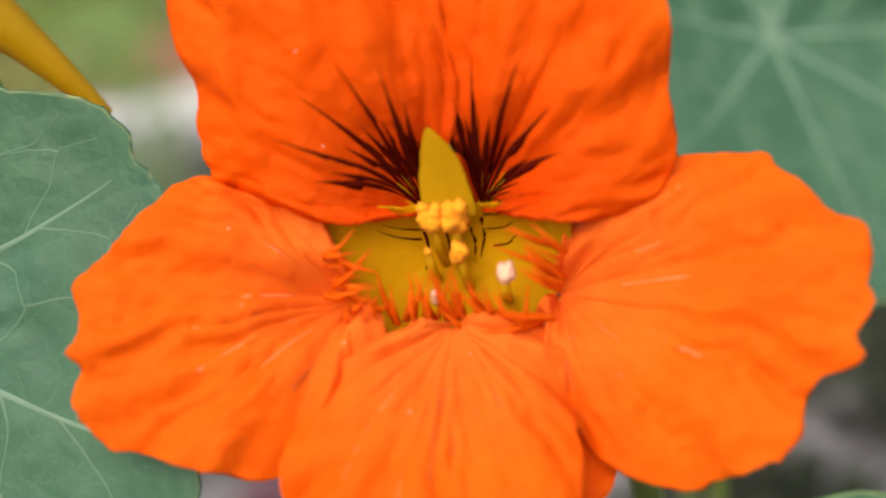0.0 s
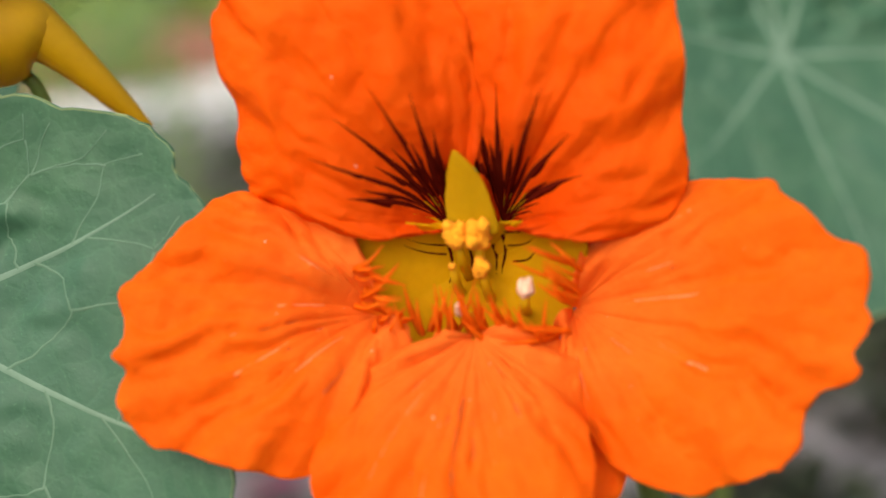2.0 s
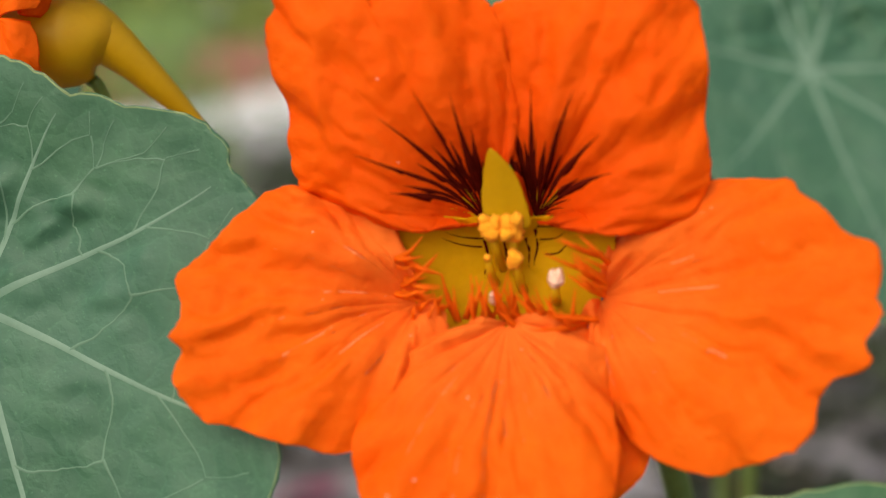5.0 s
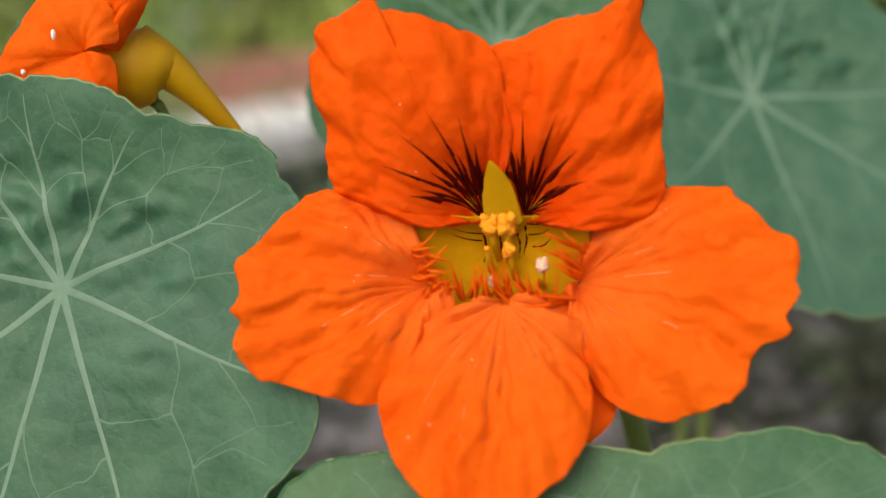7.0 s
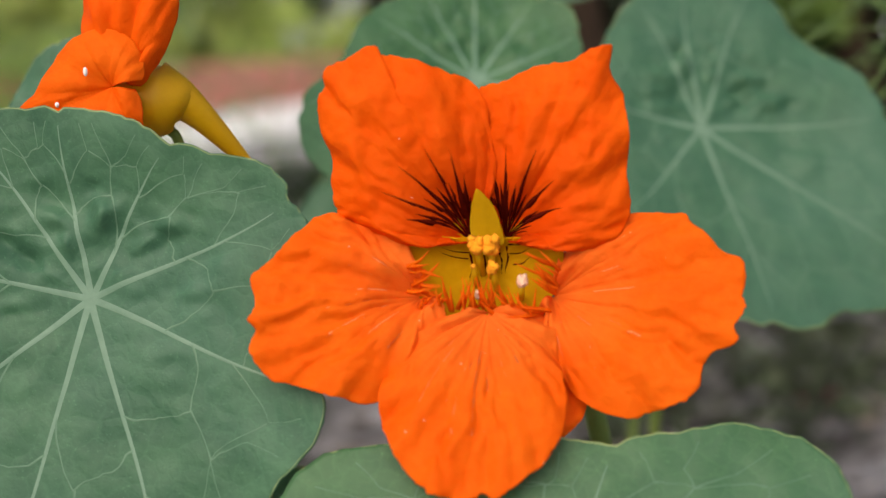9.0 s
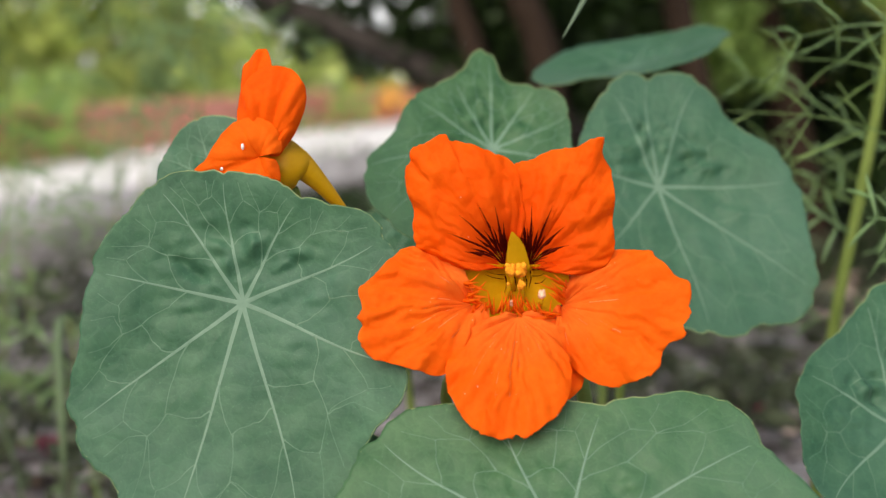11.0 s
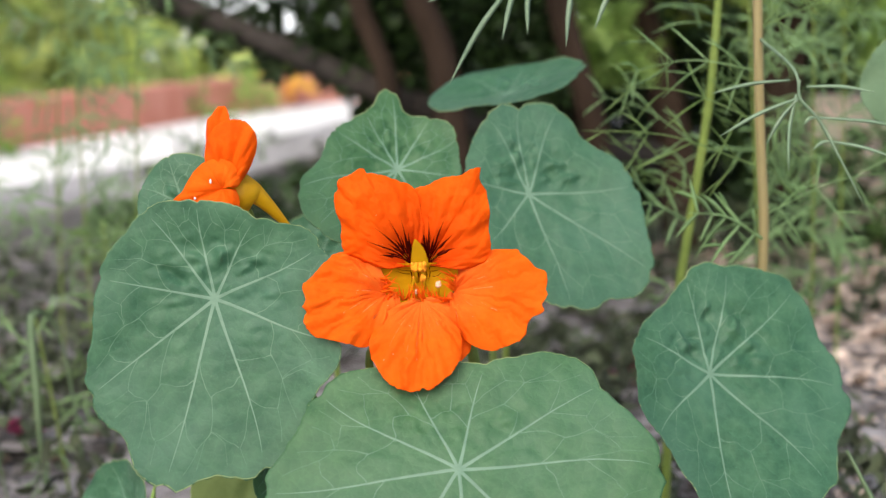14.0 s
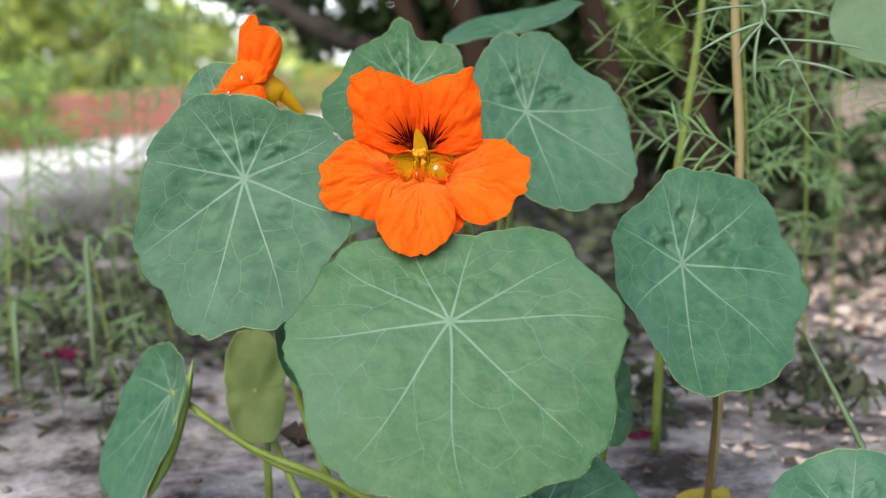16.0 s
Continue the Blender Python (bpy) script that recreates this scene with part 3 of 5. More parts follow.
UL, ul_spot, _ = petal("upper_petal", (0.01, 2.1, 13.35), [(88, 0.25), (71, 0.75), (79, 1.3), (87, 1.92), (94, 2.08), (101, 2.25), (110, 2.49), (115, 2.63), (115, 2.74), (117, 2.79), (122, 2.77), (126, 2.83), (130, 2.81), (132, 2.66), (136, 2.61), (142, 2.36), (147, 2.07), (155, 1.94), (163, 1.79), (167, 1.7), (170, 1.39), (177, 0.97), (177, 0.74), (169, 0.52), (160, 0.32)], lift_ul, flower, PETAL_DEEP, 3.0, (0, -1, 0.03), crumple=0.085)
UR, ur_spot, _ = petal("upper_petal", (0.36, 2.1, 13.34), [(386, 0.28), (378, 0.46), (364, 0.68), (357, 1.01), (361, 1.29), (368, 1.51), (374, 1.62), (390, 1.77), (404, 2.15), (412, 2.38), (418, 2.5), (421, 2.76), (425, 2.65), (429, 2.41), (439, 2.22), (448, 2.03), (458, 1.92), (460, 1.37), (465, 0.81)], lift_ur, flower, PETAL_DEEP, 11.0, (0, -1, 0.03), crumple=0.085)
SL, sl_spot, _ = petal("side_petal", (-0.62, 1.82, 12.81), [(100, 0.3), (106, 0.55), (108.3, 0.9), (125.3, 1.16), (132.7, 1.41), (140.4, 1.62), (147.4, 1.68), (159.1, 1.83), (167.2, 1.99), (171.8, 2.14), (180.8, 2.07), (186.4, 2.19), (189.8, 2.13), (195.3, 2.26), (199.8, 2.25), (207.7, 2.13), (211.2, 1.98), (218.2, 1.86), (227.6, 1.69), (243.0, 1.49), (249.7, 1.17), (256.8, 0.82), (268.0, 0.63), (300, 0.42), (318, 0.26)], lift_l, flower, PETAL, 21.0, (0.2, -1, 0.48), crumple=0.1)
SR, sr_spot, _ = petal("side_petal", (0.93, 1.93, 12.75), [(232, 0.2), (260, 0.25), (263, 0.39), (269, 0.71), (280, 1.04), (287, 1.36), (295, 1.6), (305, 1.85), (310, 1.88), (318, 2.03), (326, 2.14), (334, 2.07), (340, 2.07), (346, 2.34), (350, 2.27), (356, 2.37), (360, 2.32), (366, 2.39), (371, 2.34), (375, 2.14), (386, 1.95), (391, 1.93), (397, 1.68), (406, 1.41), (414, 1.02), (425, 0.69), (438, 0.5)], lift_r, flower, PETAL, 31.0, (-0.13, -1, 0.42), crumple=0.09)
LP, lp_spot, _ = petal("lower_petal", (0.16, 1.72, 12.56), [(178, 0.3), (190, 0.45), (192, 0.78), (201, 1.08), (212, 1.44), (219, 1.68), (228, 1.89), (240, 2.13), (251, 2.31), (253, 2.37), (259, 2.35), (266, 2.3), (269, 2.24), (273, 2.31), (279, 2.18), (289, 2.0), (298, 1.81), (306, 1.58), (316, 1.27), (329, 0.98), (345, 0.88), (358, 0.7), (372, 0.4)], lift_m, flower, PETAL, 41.0, (0, -1, 0.66), ridges=14, crumple=0.09)
petal("petal_fold", (0.60, 2.0, 12.45), [(266, 1.5), (278, 1.78), (286, 1.61), (293, 1.53), (299, 1.46), (305, 1.32), (309, 1.01), (312, 0.72)], lambda a, rho: -0.1 * rho, flower, PETAL, 51.0, (0, -1, 0.5), nr=14, na=24)
_, throat_spot, _ = petal("throat", (0.17, 2.12, 13.07), [(-72, 0.92), (-37, 0.90), (-12, 0.88), (8, 0.95), (19, 0.90), (30, 0.70), (45, 0.52), (66, 0.40), (89, 0.36), (112, 0.40), (136, 0.54), (150, 0.80), (164, 1.04), (189, 0.98), (218, 0.92), (250, 0.92), (288, 0.95)], lambda a, rho: 0.06 - 0.15 * (1 - rho ** 1.7), flower, THROAT, 61.0, (0, -1, 0.02), crumple=0.015, label="olive-yellow hollow throat")


def streaks(owner, spot, hub, start, tips, turn):
    """Maroon lines that leave the claw in a tight fan and bow outwards over a petal, each one ending in a point."""
    for x, z, width in tips:
        dx, dz = x - start[0], z - start[1]
        length, way = math.hypot(dx, dz), math.atan2(dz, dx)
        upward = way + 0.30 * (math.pi / 2 - way)
        cx, cz = start[0] + 0.5 * length * math.cos(upward), start[1] + 0.5 * length * math.sin(upward)
        pts, run = [], []
        for s in np.linspace(0.0, 1.0, 22):
            qx = (1 - s) ** 2 * start[0] + 2 * s * (1 - s) * cx + s * s * x - hub[0]
            qz = (1 - s) ** 2 * start[1] + 2 * s * (1 - s) * cz + s * s * z - hub[1]
            ang = math.degrees(math.atan2(qz, qx)) % 360
            pts.append(spot(ang + 360 if turn and ang < 200 else ang, math.hypot(qx, qz), 0.03))
            run.append(s * length)
        broad = width * np.interp(run, [0, 0.14, 0.26, 0.40, 0.58, 0.80, 1.1], [0.30, 0.24, 0.34, 1.05, 1.25, 0.66, 0.42]) * np.interp(np.linspace(0, 1, 22), [0, 0.65, 1], [1, 1, 0.06])
        part("streak", ribbon(pts, broad, (0, -1, 0.03), 0.06), GUIDE, owner, "dark maroon streak")


petal("sepal", (0.17, 1.96, 13.30), [(18, 0.22), (46, 0.28), (62, 0.36), (73, 0.46), (86, 0.62), (97, 0.77), (100, 0.76), (106, 0.62), (115, 0.48), (135, 0.28), (162, 0.23)], lambda a, rho: 0.02 + 0.05 * rho * fold(a - 96, 10), flower, SEPAL, 65.0, (0, -1, 0.03), crumple=0.01, nr=14, na=28, label="pointed olive-yellow sepal")
for owner, spot, a0, a1 in ((UL, ul_spot, 98, 158), (UR, ur_spot, 388, 440)):
    grid = [[spot(a, 0.02 + (0.36 + 0.03 * math.sin(a * 0.37)) * t, 0.012) for a in np.linspace(a0, a1, 26)] for t in np.linspace(0, 1, 10)]
    part("claw", sheet(grid, 0.008), THROAT, owner, "yellow claw of the petal")
left_tips = [(-1.12, 14.07, 0.062), (-0.82, 13.72, 0.062), (-0.90, 14.38, 0.060), (-0.58, 14.60, 0.060), (-0.26, 14.56, 0.056), (-0.10, 14.25, 0.056), (-0.68, 13.70, 0.050)]
left_tips += [(-0.03, 13.95, 0.05), (-0.12, 14.02, 0.05), (-0.20, 14.12, 0.046), (-0.30, 14.16, 0.046), (-0.38, 14.14, 0.046), (-0.46, 14.10, 0.046), (-0.52, 14.0, 0.046), (-0.60, 13.96, 0.046), (-0.66, 13.86, 0.046), (-0.70, 13.78, 0.046)]
right_tips = [(0.12, 14.22, 0.055), (0.20, 14.46, 0.056), (0.42, 14.59, 0.058), (0.79, 14.54, 0.060), (1.00, 14.16, 0.060), (1.12, 13.83, 0.058), (0.74, 13.64, 0.055), (0.69, 13.50, 0.045)]
right_tips += [(0.20, 14.0, 0.05), (0.27, 14.06, 0.052), (0.34, 14.12, 0.046), (0.45, 14.14, 0.046), (0.54, 14.12, 0.046), (0.60, 14.06, 0.046), (0.67, 13.98, 0.046), (0.74, 13.88, 0.046), (0.80, 13.76, 0.05), (0.72, 13.57, 0.045), (0.64, 13.44, 0.04)]
streaks(UL, ul_spot, (0.01, 13.35), (-0.06, 13.37), left_tips, False)
streaks(UR, ur_spot, (0.36, 13.34), (0.40, 13.37), right_tips, True)


def petal_veins(owner, spot, ends, start=0.25):
    """Faint pink lines that run out along a petal."""
    for a, r1 in ends:
        pts = [spot(a + 2.0 * math.sin(4 * t + a), (start + (1 - start) * t) * r1, 0.010) for t in np.linspace(0, 1, 18)]
        part("petal_vein", ribbon(pts, [0.055, 0.05, 0.03, 0.006], own_normal, 0.1), PETAL_VEIN, owner, "faint pink line along the petal")


own_normal = (0, -0.97, 0.24)
petal_veins(SL, sl_spot, [(146, 1.4), (160, 1.6), (176, 1.85), (187, 1.95), (200, 1.95), (217, 1.55), (234, 1.3)])
petal_veins(SR, sr_spot, [(395, 1.5), (378, 1.9), (363, 2.15), (350, 2.1), (336, 1.8), (320, 1.8), (303, 1.5), (286, 1.2)])
own_normal = (0, -0.88, 0.48)
petal_veins(LP, lp_spot, [(226, 1.3), (236, 1.8), (246, 2.0), (255, 2.2), (262, 2.2), (269, 2.1), (277, 2.0), (287, 1.8), (298, 1.5)])

rg = random.Random(15)
grains = []
for spot, a0, a1, r0, r1, count in ((lp_spot, 225, 300, 0.3, 2.0, 12), (sr_spot, 290, 400, 0.3, 1.6, 7), (sl_spot, 140, 260, 0.3, 1.6, 7), (ur_spot, 380, 450, 0.6, 1.9, 4), (ul_spot, 95, 165, 0.6, 1.9, 4)):
    for _ in range(count):
        q = spot(rg.uniform(a0, a1), r0 + (r1 - r0) * rg.random() ** 1.8, 0.012)
        size = rg.uniform(0.006, 0.013)
        grains.append(lump(q, (size, size, size), rg.randint(0, 9999), 4, 6, 0.3))
part("pollen_grains", merged(grains), PALE_POLLEN, flower, "pale specks of pollen on the petals")

# stamens: filaments with pollen heads
rs = random.Random(5)
for x, z, r, mat, foot in ((0.03, 13.38, 0.095, POLLEN, (0.10, 12.95)), (0.22, 13.38, 0.105, POLLEN, (0.22, 12.9)), (0.23, 13.10, 0.075, POLLEN, (0.28, 12.72)), (0.59, 12.93, 0.078, PALE_POLLEN, (0.57, 12.62)), (-0.01, 13.12, 0.03, POLLEN, (0.02, 12.8)), (0.06, 12.78, 0.05, PALE_POLLEN, (0.1, 12.6))):
    fore = 0.16 if mat is PALE_POLLEN else 0.0
    fil = part("filament", tube([(x, 1.92 - fore, z), ((x + foot[0]) / 2, 1.97 - fore, (z + foot[1]) / 2), (foot[0], 2.2, foot[1])], [0.035, 0.042, 0.046], 7), SPUR, flower, "yellow filament")
    geos = [lump((x + rs.uniform(-0.55, 0.55) * r, 1.89 - fore + rs.uniform(-0.3, 0.3) * r, z + rs.uniform(-0.72, 0.72) * r), (r * 0.56, r * 0.56, r * 0.6), int(x * 1000) + k, 5, 7, 0.35) for k in range(16)]
    part("anther", merged(geos), mat, fil, "pollen-covered anther")

# fringed claws of the three lower petals
rf = random.Random(8)
for x0, x1, z0, z1, a0, a1, l0, l1, count in ((-0.84, -0.66, 12.78, 13.14, -15, 45, 0.20, 0.38, 18), (-0.74, -0.42, 12.52, 12.70, 30, 75, 0.18, 0.32, 8), (0.92, 1.06, 12.72, 13.16, 122, 152, 0.26, 0.48, 12), (0.84, 1.0, 12.48, 12.60, 162, 186, 0.32, 0.50, 6),
                                               (-0.40, 0.26, 12.46, 12.62, 68, 112, 0.28, 0.54, 22), (0.26, 0.78, 12.44, 12.62, 85, 135, 0.24, 0.46, 16)):
    for k in range(count):
        a = math.radians(rf.uniform(a0, a1))
        x, z, depth = rf.uniform(x0, x1), rf.uniform(z0, z1), rf.uniform(1.64, 1.74)
        long, wide = rf.uniform(l0, l1), rf.uniform(0.034, 0.07)
        tip = (x + long * math.cos(a), depth - rf.uniform(0.0, 0.14), z + long * math.sin(a))
        mid = ((x + tip[0]) / 2 + rf.uniform(-0.02, 0.02), depth - rf.uniform(0.02, 0.1), (z + tip[2]) / 2 + rf.uniform(-0.02, 0.02))
        part("fringe_hair", ribbon(smooth_line([(x, depth + 0.12, z), mid, tip], 5), [wide, wide * 0.9, wide * 0.55, 0.006], (rf.uniform(-0.3, 0.3), -1, 0.3), 0.3), FRINGE, flower)
# brown lines in the throat
for x0, z0, x1, z1 in ((-0.06, 13.24, -0.40, 13.32), (-0.08, 13.16, -0.42, 13.26), (0.42, 13.34, 0.74, 13.40), (0.44, 13.22, 0.72, 13.30), (0.40, 13.32, 0.40, 12.98), (0.30, 13.26, 0.36, 12.95), (-0.06, 13.22, -0.05, 12.88), (0.12, 13.2, 0.10, 12.92), (0.48, 13.08, 0.72, 13.18)):
    pts = []
    for s in np.linspace(0, 1, 8):
        x, z = x0 + (x1 - x0) * s + 0.02 * math.sin(5 * s), z0 + (z1 - z0) * s - 0.03 * math.sin(3 * s)
        dx, dz = x - 0.17, (z - 13.07) / 0.97
        pts.append(throat_spot(math.degrees(math.atan2(dz, dx)) % 360 if dx < 0 or dz > 0 else math.degrees(math.atan2(dz, dx)), math.hypot(dx, dz), 0.018))
    part("throat_line", ribbon(pts, [0.030, 0.026, 0.018, 0.005], (0, -1, 0.2), 0.1), GUIDE, flower, "thin brown line in the throat")
part("spur", tube([(0.17, 3.4, 13.1), (0.2, 4.0, 13.0), (0.25, 4.8, 12.6), (0.3, 5.6, 12.1)], [0.5, 0.34, 0.2, 0.06], 12), SPUR, flower, "yellow tapering spur")
part("flower_stalk", tube([(0.0, 3.2, 12.6), (-0.5, 3.5, 11.6), (-1.2, 3.4, 10.6), (-0.4, 4.2, 8.0), (1.2, 5.5, 4.0), (1.8, 6.5, 0.0)], [0.12, 0.11, 0.13, 0.16], 8), STALK, flower)

# ---- nasturtium leaves ----
leaf((-4.9, 1.95, 12.75), (0.0, -1, 0.25), [(7, 2.94), (17, 2.96), (24, 2.95), (32, 2.91), (40, 2.7), (49, 2.4), (63, 2.24), (74, 2.32), (88, 2.39), (107, 2.55), (118, 2.74), (128, 2.78), (140, 2.68), (153, 2.77), (161, 2.86), (174, 2.84), (185, 2.87), (195, 3.02), (205, 3.34), (211, 3.63), (218, 3.8), (225, 3.92), (231, 3.93), (234, 3.89), (237, 3.97), (243, 4.39), (247, 4.64), (252, 4.72), (259, 4.74), (262, 4.54), (266, 4.31), (269, 4.26), (275, 4.35), (281, 4.5), (287, 4.4), (295, 4.16), (302, 3.83), (310, 3.53), (315, 3.39), (321, 3.39), (329, 3.48), (333, 3.44), (338, 3.29), (346, 3.09), (356, 2.96)],
     [127, 98, 60, 25, 340, 285, 254, 217, 168], 1.0, "round blue-green nasturtium leaf facing out beside the flower", [(-4.7, 4.6, 10.5), (-4.2, 5.6, 6.0), (-2.4, 6.0, 0.0)])
leaf((3.79, 9.41, 14.13), (0.2, -1, 0.5), [(1, 3.3), (10, 3.16), (19, 2.97), (28, 2.72), (41, 2.56), (54, 2.79), (65, 3.01), (74, 3.0), (89, 2.79), (101, 2.94), (112, 2.76), (125, 2.46), (139, 2.27), (151, 2.16), (181, 1.95), (212, 2.08), (237, 2.54), (257, 3.14), (269, 3.56), (276, 3.76), (286, 4.04), (291, 4.06), (298, 4.01), (301, 4.24), (306, 4.47), (311, 4.5), (319, 4.5), (323, 4.36), (331, 3.94), (339, 3.64), (344, 3.56), (352, 3.46)],
     [89, 63, 359, 319, 279, 224, 170, 113], 2.0, "round grey-green nasturtium leaf behind the flower", [(3.4, 11.5, 11.5), (3.0, 11.0, 6.0), (2.2, 8.0, 0.0)])
leaf((-0.2, 8.6, 15.1), (0.25, -1, 0.7), [(9, 1.94), (22, 2.11), (36, 2.26), (49, 2.06), (69, 1.89), (78, 2.01), (80, 2.48), (89, 2.7), (94, 2.56), (100, 2.19), (113, 2.03), (128, 2.05), (141, 2.21), (156, 2.25), (169, 2.31), (178, 2.61), (185, 3.01), (195, 3.27), (207, 3.41), (217, 3.38), (232, 3.13), (249, 2.59), (274, 2.03), (307, 2.07), (335, 1.96), (352, 1.94)],
     [85, 51, 22, 349, 142, 111, 190, 215, 240, 288], 3.0, "grey-green nasturtium leaf with a pointed lobe on top", [(-0.5, 10.2, 13.2), (-0.5, 9.8, 8.0), (0.8, 9.0, 0.0)], mat=LEAF_WARM)
leaf((8.33, 5.28, 9.4), (0.3, -1, 0.6), [(0, 3.92), (9, 3.71), (16, 3.82), (24, 3.96), (32, 3.98), (38, 3.94), (46, 3.77), (57, 3.47), (73, 3.22), (81, 3.25), (87, 3.11), (99, 2.6), (114, 2.33), (129, 2.37), (143, 2.44), (150, 2.49), (158, 2.49), (173, 2.35), (188, 2.47), (198, 2.62), (210, 2.64), (225, 2.79), (244, 3.49), (249, 4.06), (256, 4.37), (264, 4.59), (273, 4.34), (285, 4.54), (299, 4.55), (307, 4.5), (312, 4.28), (319, 4.11), (328, 4.07), (336, 4.29), (340, 4.31), (346, 4.15), (355, 4.09)],
     [69, 33, 346, 303, 261, 216, 148, 93], 4.0, "blue-green nasturtium leaf on a thin brown stalk", None)
leaf((0.85, -0.45, 8.95), (0, -1, 0.75), [(3, 4.84), (8, 4.69), (16, 4.39), (23, 4.13), (33, 4.18), (40, 4.15), (47, 3.94), (53, 3.65), (58, 3.28), (65, 3.02), (76, 2.71), (86, 2.74), (106, 2.71), (120, 3.08), (130, 3.45), (138, 3.77), (144, 3.85), (152, 3.96), (161, 3.92), (171, 4.14), (178, 4.47), (184, 4.61), (189, 4.57), (199, 4.42), (206, 4.39), (215, 4.73), (222, 4.97), (231, 5.21), (236, 5.30), (245, 5.22), (256, 5.13), (264, 5.17), (277, 5.22), (291, 5.23), (295, 5.19), (299, 5.23), (306, 5.48), (312, 5.44), (317, 5.46), (324, 5.26), (332, 4.96), (338, 4.69), (346, 4.70), (352, 4.87), (358, 4.91)],
     [147, 112, 72, 29, 358, 313, 274, 234, 184], 5.0, "large green nasturtium leaf spread below the flower", [(0.9, 1.8, 6.5), (1.4, 3.6, 3.0), (1.8, 5.0, 0.0)], cup=-0.08, pucker=0.14, mat=LEAF_WARM)
# the leaf behind, seen almost along its blade
leaf((3.75, 14.6, 16.95), (-0.27, -0.15, 1.0), [(0, 3.1), (40, 2.9), (80, 2.6), (120, 2.6), (150, 2.9), (180, 3.2), (215, 2.9), (250, 2.6), (290, 2.4), (330, 2.8)],
     [10, 55, 95, 130, 175, 220, 265, 310], 6.0, "nasturtium leaf held flat behind the others", [(3.4, 15.4, 14), (2.8, 13, 6), (2.0, 10, 0)], cup=0.5)
# small leaves low on the plant
leaf((-8.62, 8.0, 4.92), (-0.75, -0.6, 0.3), [(34, 1.47), (70, 1.57), (115, 1.72), (163, 2.09), (205, 2.9), (227, 4.3), (245, 4.5), (262, 4.4), (278, 3.8), (295, 2.54), (332, 1.50)],
     [70, 130, 180, 230, 250, 275, 320, 20], 7.0, "narrow folded blue-green nasturtium leaf low on its stem", [(-7.4, 7.0, 4.4), (-5.0, 6.0, 3.0), (-2.8, 5.6, 2.2), (1.0, 5.6, 0.0)], curl=-0.1, pucker=0.08)
low_leaf = [o for o in bpy.data.objects if o.get("label", "").startswith("narrow folded")][0]
part("folded_edge", ribbon(smooth_line([(-7.60, 7.0, 6.35), (-7.82, 6.95, 5.4), (-8.2, 6.9, 4.1), (-8.66, 6.9, 2.9), (-9.1, 7.0, 2.1), (-9.5, 7.1, 1.3)], 6), [0.03, 0.24, 0.36, 0.44, 0.42, 0.30, 0.03], (0.3, -1, 0.3), 0.2), FOLD, low_leaf, "bright green folded leaf edge")
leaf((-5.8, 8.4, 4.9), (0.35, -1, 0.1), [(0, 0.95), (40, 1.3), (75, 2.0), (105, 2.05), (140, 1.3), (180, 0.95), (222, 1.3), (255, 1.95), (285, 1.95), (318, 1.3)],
     [90, 30, 150, 210, 270, 330], 8.0, "pale yellow-green underside of a leaf in the shade", [(-5.4, 9.0, 3.0), (-4.0, 8.0, 0.0)], mat=SHADED_BACK, vein_mat=SHADED_BACK, pucker=0.01, cup=0.2, name="pale_leaf", wide=0.05)
leaf((3.6, 3.2, 1.9), (0.1, -0.75, 1), [(0, 3.1), (40, 2.9), (90, 2.8), (135, 2.9), (180, 3.0), (225, 3.2), (270, 3.4), (315, 3.2)],
     [20, 60, 110, 160, 210, 260, 320], 9.0, "green nasturtium leaf in the shade near the ground", [(3.4, 4.5, 0.8), (3.0, 5.0, 0.0)])
leaf((-3.1, 4.6, 7.6), (0.3, -1, 0.4), [(0, 1.6), (50, 1.7), (95, 1.9), (140, 1.6), (190, 1.5), (240, 1.9), (290, 2.0), (330, 1.7)],
     [20, 70, 110, 160, 210, 260, 310], 16.0, "dark green nasturtium leaf half hidden between two large ones", [(-2.8, 5.4, 5.2), (-1.6, 5.8, 0.0)], mat=LEAF_WARM)
leaf((12.4, 0.8, 2.4), (0.0, -0.85, 1), [(0, 3.1), (40, 2.7), (80, 2.3), (120, 2.2), (160, 2.4), (200, 2.5), (250, 2.9), (310, 3.2)],
     [30, 75, 120, 165, 215, 265, 330], 10.0, "rounded green nasturtium leaf close to the soil", [(12.2, 2.0, 1.0), (11.4, 3.0, 0.0)])
leaf((6.3, 7.6, 4.3), (0.6, -1, 0.2), [(0, 0.9), (60, 1.5), (90, 1.9), (130, 1.4), (180, 0.9), (230, 1.3), (270, 1.6), (320, 1.2)],
     [90, 40, 140, 220, 270, 320], 11.0, "small dark green leaf in the shade", [(6.2, 8.2, 2.0), (6.0, 8.4, 0.0)], name="small_leaf", wide=0.05)
leaf((-6.0, 5.2, 14.7), (-0.2, -1, 0.35), [(0, 1.2), (60, 1.35), (100, 1.4), (150, 1.3), (200, 1.3), (260, 1.4), (320, 1.3)],
     [10, 60, 110, 160, 210, 260, 310], 12.0, "grey-green leaf behind the second flower", [(-5.9, 6.2, 12), (-5.7, 9.4, 8), (-5.7, 9.9, 0)], vein_mat=VEIN_FINE)
leaf((-3.0, 14.5, 11.4), (0.1, -1, 0.5), [(0, 1.6), (60, 1.5), (100, 1.7), (150, 1.6), (200, 1.9), (260, 2.4), (320, 2.0)],
     [10, 60, 110, 160, 210, 260, 310], 13.0, "grey-green leaf half hidden behind others", [(-2.6, 15.5, 8), (-1.5, 12.0, 0)])
